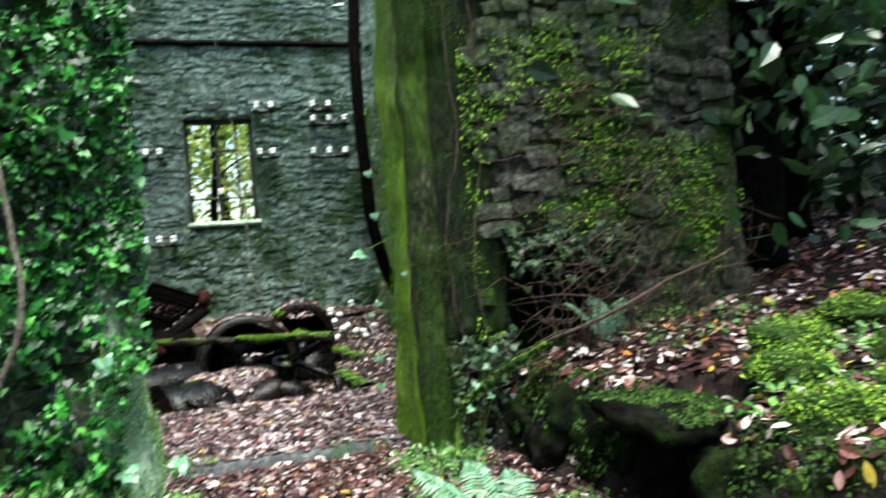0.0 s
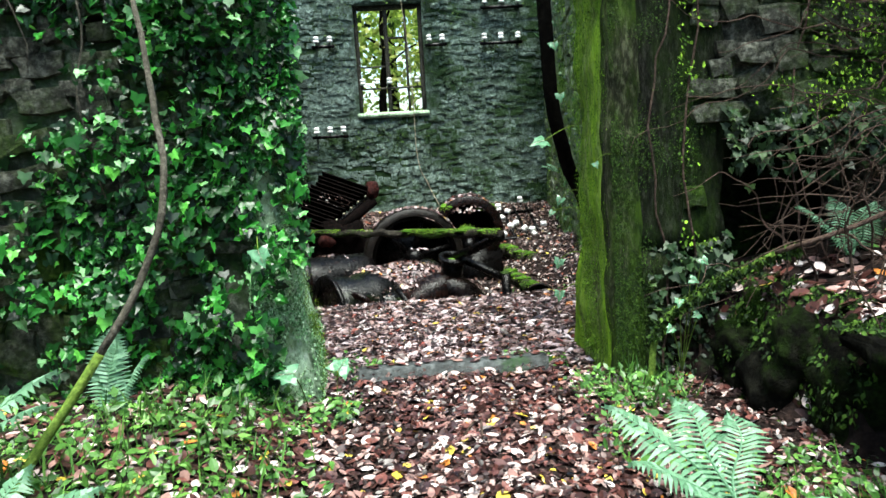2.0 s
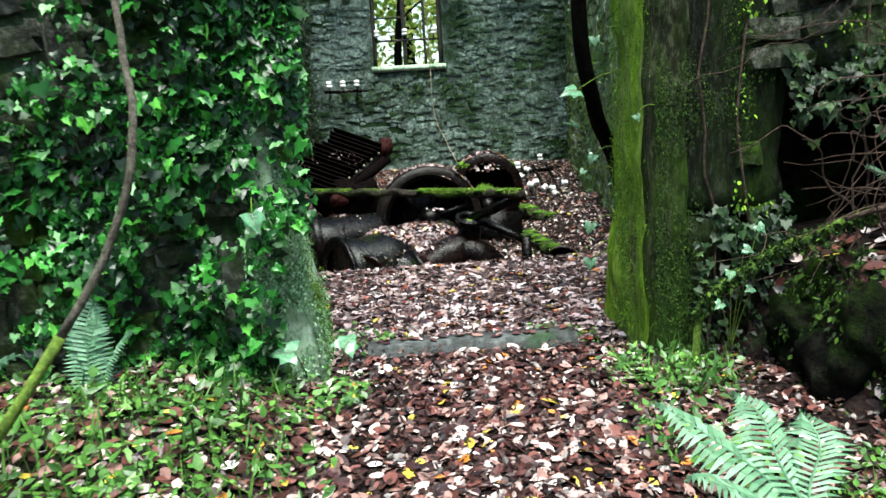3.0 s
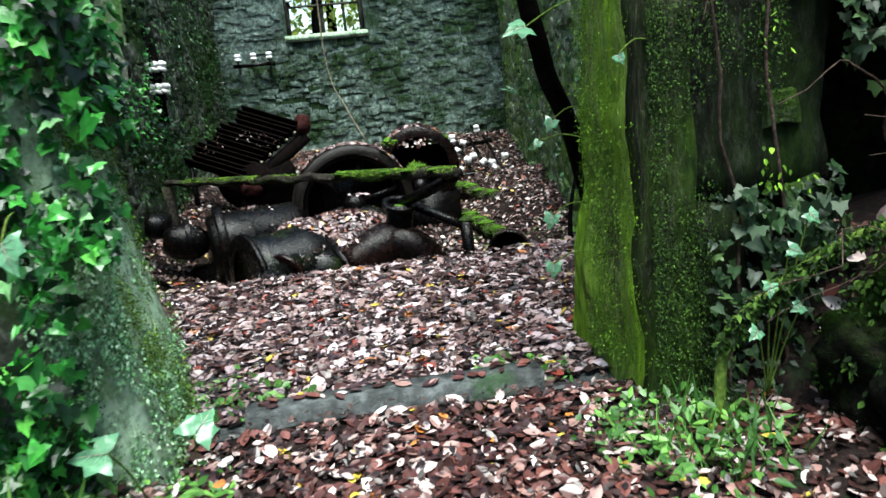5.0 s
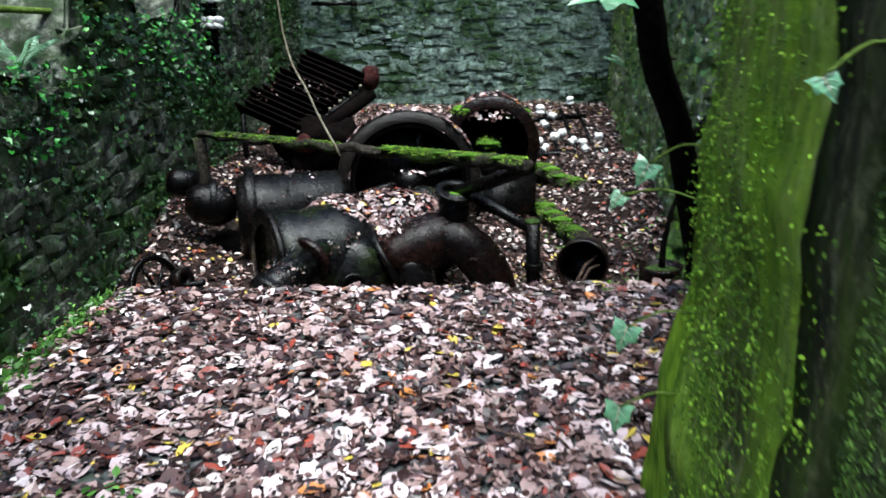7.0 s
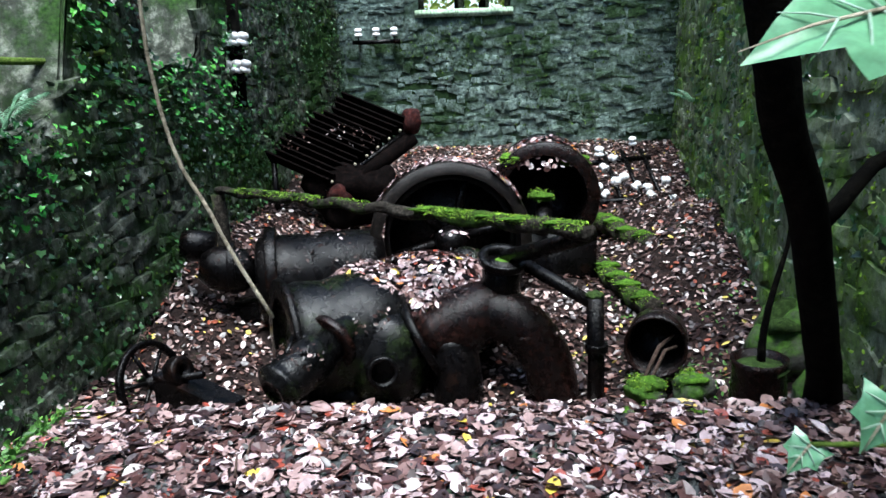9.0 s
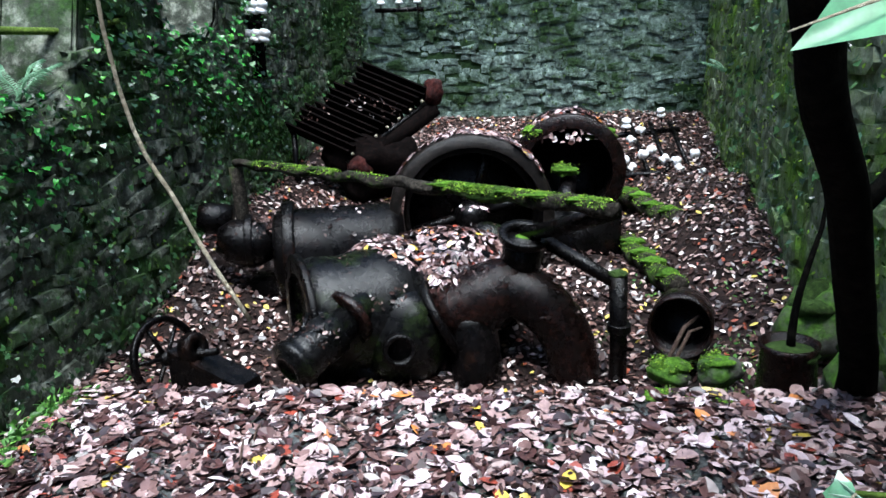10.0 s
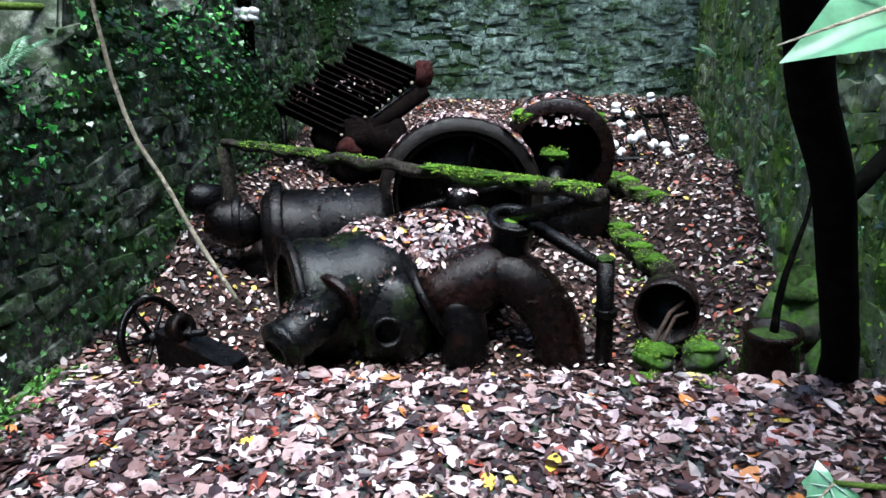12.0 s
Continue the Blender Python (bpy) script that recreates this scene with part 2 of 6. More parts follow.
M_BIGLEAF = leafy("pale_green_large_leaf", [(0, (0.07, 0.2, 0.1)), (0.5, (0.12, 0.29, 0.15))], 0.3, 0.5, 45, 0.25)
M_VEIN = surface("pale_leaf_vein", ((0.2, 0.3, 0.22), (0.3, 0.42, 0.32), (0.38, 0.5, 0.4)), None, grain=60, rough=0.5, bump=0.0005)


# ---- builders ----
def thing(name, label, category, at=(0, 0, 0), group="", kind=""):
    ob = new(name)
    ob.empty_display_size = 0.1
    ob.location = at
    return tagged(ob, label, category, group, kind)


def mesh_object(name, verts, faces, material, smooth=True):
    me = bpy.data.meshes.new(name)
    me.from_pydata([tuple(v) for v in verts], [], faces)
    me.validate()
    me.materials.append(material)
    if smooth:
        me.polygons.foreach_set("use_smooth", [True] * len(me.polygons))
    me.update()
    return new(name, me)


def part(name, bm, material, parent=None, label="", smooth=True):
    """One bmesh as one mesh object, under a thing or a part; its coordinates are those of the plan."""
    me = bpy.data.meshes.new(name)
    bmesh.ops.recalc_face_normals(bm, faces=bm.faces)
    bm.to_mesh(me)
    bm.free()
    me.materials.append(material)
    if smooth:
        me.polygons.foreach_set("use_smooth", [True] * len(me.polygons))
    ob = new(name, me)
    ob.parent, up = parent, parent
    while up:
        ob.location -= up.location
        up = up.parent
    return tagged(ob, label)


def soft_noise(x, y, z=0.0, s=1.0):
    return noise.fractal(Vector((x * s, y * s, z * s)), 0.8, 2.0, 4)


def smooth_step(a, b, v):
    u = min(1.0, max(0.0, (v - a) / (b - a)))
    return u * u * (3 - 2 * u)


def box_bm(x0, x1, y0, y1, z0, z1, bevel=0.0, cut=0.0, rough=0.0, seed=0.0):
    """A solid box, cut finely enough to be roughened, with worn edges."""
    bm = bmesh.new()
    bmesh.ops.create_cube(bm, size=1)
    for v in bm.verts:
        v.co = Vector(((x0 + x1) / 2 + v.co.x * (x1 - x0), (y0 + y1) / 2 + v.co.y * (y1 - y0), (z0 + z1) / 2 + v.co.z * (z1 - z0)))
    if bevel:
        bmesh.ops.bevel(bm, geom=bm.edges[:], offset=bevel, segments=2, affect="EDGES")
    if cut:
        for axis, lo, hi in ((0, x0, x1), (1, y0, y1), (2, z0, z1)):
            n = int((hi - lo) / cut)
            for i in range(1, n):
                co, no = Vector((0, 0, 0)), Vector((0, 0, 0))
                co[axis], no[axis] = lo + (hi - lo) * i / n, 1
                bmesh.ops.bisect_plane(bm, geom=bm.verts[:] + bm.edges[:] + bm.faces[:], plane_co=co, plane_no=no)
    if rough:
        for v in bm.verts:
            n = noise.noise_vector(Vector(v.co) * 3.1 + Vector((seed, seed, seed)))
            m = noise.noise_vector(Vector(v.co) * 9.0 + Vector((seed, 3, seed)))
            v.co += (n + 0.4 * m) * rough
    return bm


def tube_bm(points, radii, sides=10, caps=True, bm=None):
    """A bent tube along points, with a radius for each."""
    bm = bm or bmesh.new()
    pts = [Vector(p) for p in points]
    rings = []
    side = None
    for i, p in enumerate(pts):
        d = (pts[min(i + 1, len(pts) - 1)] - pts[max(i - 1, 0)]).normalized()
        if side is None:
            side = d.orthogonal().normalized()
        side = (side - d * side.dot(d)).normalized()
        up = d.cross(side)
        rings.append([bm.verts.new(p + (side * math.cos(a) + up * math.sin(a)) * radii[i]) for a in [2 * math.pi * k / sides for k in range(sides)]])
    for a, b in zip(rings, rings[1:]):
        for k in range(sides):
            bm.faces.new((a[k], a[(k + 1) % sides], b[(k + 1) % sides], b[k]))
    if caps:
        bm.faces.new(rings[0][::-1])
        bm.faces.new(rings[-1])
    return bm


def curve_points(ctrl, n=24, wobble=0.0, seed=0.0):
    """Points on a smooth curve through ctrl."""
    c = [Vector(p) for p in ctrl]
    c = [c[0] * 2 - c[1]] + c + [c[-1] * 2 - c[-2]]
    out = []
    for i in range(n):
        u = i / (n - 1) * (len(c) - 3)
        k = min(int(u), len(c) - 4)
        f = u - k
        p0, p1, p2, p3 = c[k:k + 4]
        p = 0.5 * (2 * p1 + (p2 - p0) * f + (2 * p0 - 5 * p1 + 4 * p2 - p3) * f * f + (3 * p1 - p0 - 3 * p2 + p3) * f ** 3)
        if wobble:
            p = p + noise.noise_vector(p * 4 + Vector((seed, 0, 0))) * wobble
        out.append(p)
    return out


def lathe_bm(profile, start, end, sides=32, a0=0.0, a1=360.0, caps=True):
    """A turned body: profile of (0..1 along the axis, radius), about the axis from start to end."""
    bm = bmesh.new()
    s, e = Vector(start), Vector(end)
    d = (e - s).normalized()
    side = d.cross(Vector((0, 0, 1)))
    side = side.normalized() if side.length > 0.01 else Vector((1, 0, 0))
    up = side.cross(d)
    closed = a1 - a0 >= 360
    count = sides if closed else sides + 1
    rings = []
    for u, r in profile:
        rings.append([bm.verts.new(s + (e - s) * u + (side * math.cos(a) + up * math.sin(a)) * r) for a in [radians(a0 + (a1 - a0) * k / sides) for k in range(count)]])
    for a, b in zip(rings, rings[1:]):
        for k in range(sides):
            q = (k + 1) % count
            bm.faces.new((a[k], a[q], b[q], b[k]))
    if caps and profile[0][1] > 0.001 and closed:
        bm.faces.new(rings[0][::-1])
    if caps and profile[-1][1] > 0.001 and closed:
        bm.faces.new(rings[-1])
    return bm


def lump_bm(centre, size, seed=0, rough=0.25, sub=3):
    bm = bmesh.new()
    bmesh.ops.create_icosphere(bm, subdivisions=sub, radius=1)
    for v in bm.verts:
        n = noise.noise(v.co * 1.4 + Vector((seed * 7.3, seed, 0))) + 0.4 * noise.noise(v.co * 4 + Vector((seed, 0, 0)))
        v.co *= 1 + rough * n
        v.co = Vector((centre[0] + v.co.x * size[0], centre[1] + v.co.y * size[1], centre[2] + v.co.z * size[2]))
    return bm


FALLEN = (np.array([(0, -.5, 0), (-.2, -.28, .04), (.2, -.28, .04), (-.28, .02, .07), (0, 0, 0), (.28, .02, .07), (-.2, .3, .05), (.2, .3, .05), (0, .52, .03)]),
          [(0, 4, 1), (0, 2, 4), (1, 4, 3), (2, 5, 4), (3, 4, 6), (5, 7, 4), (6, 4, 8), (4, 7, 8)])
LOBED = (np.array([(0, 0, 0), (-.18, -.12, .02), (-.5, -.16, -.06), (-.4, .1, .03), (-.42, .42, -.05), (-.23, .48, .04), (0, .92, -.1), (.23, .48, .04), (.42, .42, -.05), (.4, .1, .03), (.5, -.16, -.06), (.18, -.12, .02), (0, .3, -.03)]),
         [(0, 1, 12), (1, 2, 3), (1, 3, 12), (3, 4, 5), (3, 5, 12), (5, 6, 12), (6, 7, 12), (7, 8, 9), (7, 9, 12), (9, 10, 11), (9, 11, 12), (11, 0, 12)])
OVAL = (np.array([(0, 0, 0), (-.2, .2, .04), (.2, .2, .04), (-.25, .5, .03), (.25, .5, .03), (0, .4, -.02), (0, 1, -.08)]),
        [(0, 5, 1), (0, 2, 5), (1, 5, 3), (2, 4, 5), (3, 5, 6), (5, 4, 6)])


def scatter(name, shape, places, normals, sizes, material, label, category, tilt=0.35, rng=None, droop=None, stretch=0.2):
    """One object of very many leaves; each lies on its place, turned at random about its normal."""
    rng = rng or np.random.default_rng(5)
    tv, tf = shape
    p, n = np.asarray(places, float), np.asarray(normals, float)
    k = len(p)
    n = n + rng.normal(0, tilt, (k, 3))
    n /= np.linalg.norm(n, axis=1)[:, None]
    ref = rng.normal(0, 1, (k, 3)) if droop is None else np.array(droop, float) + rng.normal(0, 0.45, (k, 3))
    u = ref - (ref * n).sum(1)[:, None] * n
    u /= np.linalg.norm(u, axis=1)[:, None]
    w = np.cross(u, n)
    sz = np.asarray(sizes, float)[:, None, None]
    wide = 1 + rng.normal(0, stretch, (k, 1, 1)).clip(-0.5, 0.8)
    curl = rng.uniform(-0.6, 1.8, (k, 1, 1))
    v = p[:, None, :] + sz * (tv[None, :, 0:1] * wide * w[:, None, :] + tv[None, :, 1:2] * u[:, None, :] + tv[None, :, 2:3] * curl * n[:, None, :])
    faces = (np.array(tf)[None] + (np.arange(k) * len(tv))[:, None, None]).reshape(-1, 3)
    me = bpy.data.meshes.new(name)
    me.from_pydata(v.reshape(-1, 3).tolist(), [], faces.tolist())
    me.materials.append(material)
    me.update()
    return tagged(new(name, me), label, category, kind="stuff")


# ---- plan (metres): door wall y 4.5 to 5.0, ledge to 7.15, sunken floor to the far wall at 15.68 ----
DOOR_L, DOOR_R, LEFT_X, RIGHT_X, FAR_Y, EDGE_Y = -0.28, 1.35, -2.0, 2.72, 15.68, 7.15


def ground_z(x, y):
    """The height of the earth."""
    if y > 4.8 and y < FAR_Y + 0.25 and LEFT_X - 0.3 + 0.094 * (y - 8) < x < 2.95 + 0.13 * max(0.0, y - 9):
        z = -0.88 + 0.35 * smooth_step(9.0, 11.0, y) + 0.35 * smooth_step(10.5, 14.5, y) + 0.27 * smooth_step(13.3, 15.6, y)
        z += 0.3 * smooth_step(1.8, 2.9, x) * (1 - smooth_step(11.5, 13.5, y)) + smooth_step(-0.8, -2.0, x) * (0.12 + 0.25 * smooth_step(9.5, 11.0, y))
        return z + 0.05 * soft_noise(x, y, 3, 1.3)
    z = 0.03 * soft_noise(x, y, 0, 1.1) - 0.02
    if y <= 4.8:
        z += 0.14 * smooth_step(-0.2, -0.9, x) + 0.05 * smooth_step(3.0, 4.2, y)
        edge = 1.95 - 0.12 * (y - 3.0) + 0.1 * soft_noise(y, 0, 5, 1.7)
        bank = smooth_step(edge, edge + 0.16, x)
        notch = smooth_step(2.78, 2.86, y) * (1 - smooth_step(3.26, 3.34, y)) * (1 - smooth_step(edge + 0.5, edge + 0.6, x))
        z += bank * (0.5 + 0.14 * (x - edge)) * smooth_step(0.2, 1.8, y) * (1 - notch) - 0.1 * notch * bank
    else:
        z += 0.62 + 0.15 * max(0, min(x - 2.4, 6)) if x > 2 else 0.78 + 0.4 * smooth_step(9.2, 10.6, y) + 0.3 * max(0, min(-1.9 - x, 7)) + 0.1 * soft_noise(x, y, 8, 0.9)
    if y > FAR_Y:
        z += 0.6
    return z


def ground_normal(x, y):
    e = 0.04
    n = Vector((ground_z(x - e, y) - ground_z(x + e, y), ground_z(x, y - e) - ground_z(x, y + e), 2 * e)).normalized()
    return n


def left_top(y):
    """The broken top of the left-hand wall: low at the front, a stub, a gap, then full height."""
    z = 1.0 + 1.1 * smooth_step(9.15, 9.55, y) * (1 - smooth_step(10.1, 10.35, y)) + 0.34 * smooth_step(9.9, 10.3, y) + 2.2 * smooth_step(11.15, 11.6, y)
    z += 2.6 * (1 - smooth_step(4.9, 6.4, y))
    return z + 0.1 * soft_noise(y, 2, 6, 2.0)


def axis_values(lo, hi, step, far):
    inner = list(np.arange(lo, hi + step / 2, step))
    out = [lo - d for d in (0.5, 1.2, 3, 8, 25, 80, far)][::-1]
    return out + inner + [hi + d for d in (0.5, 1.2, 3, 8, 25, 80, far)]


gx, gy = axis_values(-4.0, 6.0, 0.09, 400), axis_values(-2.0, 17.0, 0.09, 400)
verts = [(x, y, ground_z(x, y) if abs(x) < 60 and abs(y) < 60 else 0.0) for y in gy for x in gx]
w = len(gx)
ground = mesh_object("ground", verts, [(j * w + i, j * w + i + 1, (j + 1) * w + i + 1, (j + 1) * w + i) for j in range(len(gy) - 1) for i in range(w - 1)], M_SOIL)
tagged(ground, "dark damp woodland soil strewn with leaf mould", "ground", kind="structure")

# ---- walls ----
def wall(name, bm, material, label):
    return tagged(part(name, bm, material), label, "wall", kind="structure")


WIN_X0, WIN_X1, WIN_Z0, WIN_Z1 = -0.08, 1.26, 2.02, 4.15
wall_far = wall("wall_far", box_bm(LEFT_X - 0.6, WIN_X0, FAR_Y + 0.018, FAR_Y + 0.5, -0.6, 7.2, 0, 0.5, 0.02), M_MORTAR, "tall ruined rubble stone wall, teal with algae")
for bm, nm in ((box_bm(WIN_X1, RIGHT_X + 1.5, FAR_Y + 0.018, FAR_Y + 0.5, -0.6, 7.2, 0, 0.5, 0.02), "core"),
               (box_bm(WIN_X0, WIN_X1, FAR_Y + 0.018, FAR_Y + 0.5, -0.6, WIN_Z0, 0, 0.5, 0.01), "core"),
               (box_bm(WIN_X0, WIN_X1, FAR_Y + 0.018, FAR_Y + 0.5, WIN_Z1, 7.2, 0, 0.5, 0.01), "core")):
    part(nm, bm, M_MORTAR, wall_far)
def right_x(y):
    """The inner face of the right-hand wall."""
    return RIGHT_X + 0.05 + 0.13 * max(0.0, y - 9)


def skewed(bm, slope, y0):
    """The side walls are not quite square to the far wall."""
    for v in bm.verts:
        v.co.x += slope * max(v.co.y - y0, 0.0 if slope > 0.1 else -9.0)
    return bm


LEFT_SLOPE, RIGHT_SLOPE = 0.094, 0.13
left_bm = skewed(box_bm(LEFT_X - 0.5, LEFT_X, 4.99, FAR_Y, -1.2, 3.6, 0, 0.22, 0.05), LEFT_SLOPE, 8.0)
for v in left_bm.verts:
    v.co.z = min(v.co.z, left_top(v.co.y) + 0.04 * soft_noise(v.co.x, v.co.y, 1, 4.0))
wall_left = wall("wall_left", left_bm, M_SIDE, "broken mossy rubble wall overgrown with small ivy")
wall_right = wall("wall_right", skewed(box_bm(RIGHT_X + 0.05, RIGHT_X + 0.55, 5.26, FAR_Y, -1.2, 4.2, 0, 0.25, 0.06, 4), RIGHT_SLOPE, 9.0), M_RIGHT, "ruined stone side wall with green moss")
wall_front_left = wall("wall_front_left", box_bm(-5.5, DOOR_L - 0.24, 4.5, 4.98, -0.9, 4.6, 0.02, 0.16, 0.03, 2), M_SIDE, "dark stone door wall buried under ivy")
jamb_bm = box_bm(DOOR_L - 0.26, DOOR_L, 4.49, 4.99, -0.9, 4.6, 0.03, 0.09, 0.035, 2)
for v in jamb_bm.verts:
    flare = 1 - smooth_step(0.1, 1.3, v.co.z)
    v.co.x += (0.12 * flare - 0.1) * smooth_step(DOOR_L - 0.24, DOOR_L - 0.02, v.co.x)
part("jamb", jamb_bm, M_JAMB, wall_front_left, "pale render green with algae")
HOLLOW = (1.96, 2.85, 0.0, 1.36)
wall_front_right = wall("wall_front_right", box_bm(DOOR_R + 0.14, HOLLOW[0], 4.5, 5.1, 0.7, 4.6, 0, 0.12, 0.045, 7), M_SHADED_PILLAR, "rubble door wall with green moss and a dark hollow")
part("pillar_foot", box_bm(DOOR_R + 0.14, 1.66, 4.5, 5.1, -0.9, 0.7, 0, 0.12, 0.045, 7), M_SHADED_PILLAR, wall_front_right)
# panels behind the hollow are near-black, painting the shade inside it
part("back", box_bm(1.66, HOLLOW[0], 5.04, 5.1, -0.9, 0.7, 0, 0.12, 0.045, 7), M_SHADED_BANK, wall_front_right)
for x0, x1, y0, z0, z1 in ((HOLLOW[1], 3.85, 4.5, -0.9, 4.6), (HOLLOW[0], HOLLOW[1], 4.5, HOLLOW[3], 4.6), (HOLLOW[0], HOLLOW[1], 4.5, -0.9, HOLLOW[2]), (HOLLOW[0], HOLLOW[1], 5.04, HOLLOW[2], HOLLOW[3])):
    part("core", box_bm(x0, x1, y0, 5.1, z0, z1, 0, 0.12, 0.045, 7), M_SHADED_BANK if y0 > 5 else M_FRONT, wall_front_right)
part("jamb", box_bm(DOOR_R, DOOR_R + 0.16, 4.62, 5.12, -0.9, 4.6, 0, 0.07, 0.05, 7), M_LIT_JAMB, wall_front_right, "jamb thick with green moss, light put into its colour")
# front strip of the jamb, painted as its shaded part
part("jamb_front", box_bm(DOOR_R, DOOR_R + 0.16, 4.49, 4.62, -0.9, 4.6, 0, 0.07, 0.05, 7), M_SHADED_JAMB, wall_front_right)
foot = box_bm(DOOR_R + 0.03, DOOR_R + 0.4, 5.08, 5.46, -0.1, 0.9, 0.03, 0.08, 0.03, 3)
for v in foot.verts:
    if v.co.y > 5.15:
        v.co.y -= (v.co.y - 5.1) * max(0.0, v.co.z) * 0.95
part("jamb_foot", foot, M_LIT_JAMB, wall_front_right)

ledge = tagged(part("ledge", box_bm(-0.86, RIGHT_X + 0.02, 4.6, EDGE_Y, -1.2, -0.035, 0.02, 0.25, 0.012), M_CONCRETE), "concrete ledge inside the doorway covered with wet leaves", "floor", kind="structure")
sill = tagged(part("door_sill", box_bm(-0.05, 1.05, 4.79, 4.91, -0.1, 0.09, 0.006, 0.1, 0.004), M_CONCRETE), "long grey concrete door sill slab", "sill", kind="structure")

# ---- window ----
window = thing("window_1", "empty window opening with a rotten timber frame", "window", (0, 0, 0), kind="structure")
for nm, b in (("frame_post", (WIN_X0, WIN_X0 + 0.08, -.05, .05, WIN_Z0 + .05, WIN_Z1)), ("frame_post", (WIN_X1 - 0.08, WIN_X1, -.05, .05, WIN_Z0 + .05, WIN_Z1)), ("mullion", (0.5, 0.58, -.04, .04, WIN_Z0 + .05, WIN_Z1 - .08)),
              ("mullion", (0.9, 0.95, -.03, .03, WIN_Z0 + .05, WIN_Z1 - .08)), ("frame_head", (WIN_X0 + .08, WIN_X1 - .08, -.05, .05, WIN_Z1 - .09, WIN_Z1)), ("transom", (0.58, 0.9, -.02, .02, 3.5, 3.54)),
              ("transom", (WIN_X0 + .08, 0.5, -.02, .02, 2.95, 2.985)), ("transom", (WIN_X0 + .08, 1.18, -.06, -.03, 2.52, 2.56)), ("window_sill", (WIN_X0 - .04, WIN_X1 + .04, -.26, .1, WIN_Z0 - .06, WIN_Z0 + .045))):
    part(nm, box_bm(b[0], b[1], FAR_Y + 0.22 + b[2], FAR_Y + 0.22 + b[3], b[4], b[5], 0.008, 0.2, 0.008, b[0]), M_JAMB if nm == "window_sill" else M_FRAME, window)
string_course = tagged(part("trim", box_bm(LEFT_X, RIGHT_X + 0.95, FAR_Y - 0.07, FAR_Y + 0.03, 5.62, 5.72, 0.01, 0.2, 0.015), M_BARK), "dark timber wall plate along the far wall", "trim", kind="structure")

# ---- the sunken machinery ----
def ring_bm(centre, axis, r_out, r_in, depth, sides=32):
    a = Vector(axis).normalized() * depth / 2
    c = Vector(centre)
    return lathe_bm([(0, r_in), (0, r_out * 0.98), (0.12, r_out), (0.88, r_out), (1, r_out * 0.98), (1, r_in), (0, r_in)], c - a, c + a, sides, caps=False)


def bolts(parent, centre, axis, r, count, size=0.018):
    d = Vector(axis).normalized()
    s = d.orthogonal().normalized()
    u = d.cross(s)
    for k in range(count):
        a = 2 * math.pi * k / count
        p = Vector(centre) + (s * math.cos(a) + u * math.sin(a)) * r
        part("bolt", tube_bm([p - d * 0.012, p + d * 0.022], [size, size * 0.9], 6), M_IRON, parent)


turbine = thing("water_turbine", "black rusting water turbine half buried in fallen leaves", "turbine", (0, 9.3, -0.9))
A0, A1 = Vector((-0.5, 9.1, -0.5)), Vector((0.36, 9.55, -0.5))
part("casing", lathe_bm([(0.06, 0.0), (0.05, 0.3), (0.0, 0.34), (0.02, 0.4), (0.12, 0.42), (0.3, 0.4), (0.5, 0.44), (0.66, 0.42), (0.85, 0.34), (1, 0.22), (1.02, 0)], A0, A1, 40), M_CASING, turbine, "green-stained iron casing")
rim = part("rim", ring_bm(A0, A1 - A0, 0.455, 0.33, 0.05, 40), M_IRON, turbine)
bolts(rim, A0, A0 - A1, 0.42, 14)
part("volute", lump_bm((0.16, 9.12, -0.62), (0.3, 0.24, 0.36), 3, 0.05, 4), M_CASING, turbine)
part("foot", box_bm(-0.5, 0.3, 9.0, 9.6, -1.05, -0.72, 0.03), M_IRON, turbine)
port = part("port", ring_bm((0.17, 8.87, -0.6), (0.3, -1, 0.2), 0.105, 0.075, 0.1, 24), M_IRON, turbine)
part("port_plug", lathe_bm([(0, 0), (0, 0.076), (1, 0.076), (1, 0)], (0.155, 8.91, -0.61), (0.165, 8.89, -0.605), 20), M_IRON, port)
V0, V1 = Vector((-0.44, 8.5, -0.57)), Vector((-0.1, 8.97, -0.37))
valve = part("valve_body", lathe_bm([(0.04, 0), (0.04, 0.075), (0.0, 0.08), (0.0, 0.1), (0.05, 0.105), (0.06, 0.158), (0.13, 0.16), (0.15, 0.142), (0.2, 0.15), (0.62, 0.152), (0.66, 0.125), (1.2, 0.11), (1.25, 0.09)], V0, V1, 28), M_CASING, turbine, "small stained iron valve")
part("flange", ring_bm(V0 + (V1 - V0) * 0.86, V1 - V0, 0.19, 0.08, 0.05, 28), M_RUST, valve)
for k in range(4):
    a, b = [((-0.06, -0.09), (0.06, -0.09), (0.06, 0.09), (-0.06, 0.09))[(k + j) % 4] for j in (0, 1)]
    c = V0 + (V1 - V0) * 0.4 + Vector((0, 0, 0.146))
    part("hatch_rim", tube_bm([c + Vector((a[0], a[1] * 0.8, a[1] * 0.3)), c + Vector((b[0], b[1] * 0.8, b[1] * 0.3))], [0.016, 0.016], 6), M_CASING, valve)
bolts(valve, V0 + (V1 - V0) * 0.13, V0 - V1, 0.115, 8, 0.012)
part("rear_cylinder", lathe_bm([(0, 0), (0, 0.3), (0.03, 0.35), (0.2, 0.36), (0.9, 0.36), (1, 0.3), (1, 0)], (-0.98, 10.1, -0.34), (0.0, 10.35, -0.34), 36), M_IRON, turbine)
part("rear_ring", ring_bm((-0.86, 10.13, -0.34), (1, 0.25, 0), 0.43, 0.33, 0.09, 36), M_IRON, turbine)
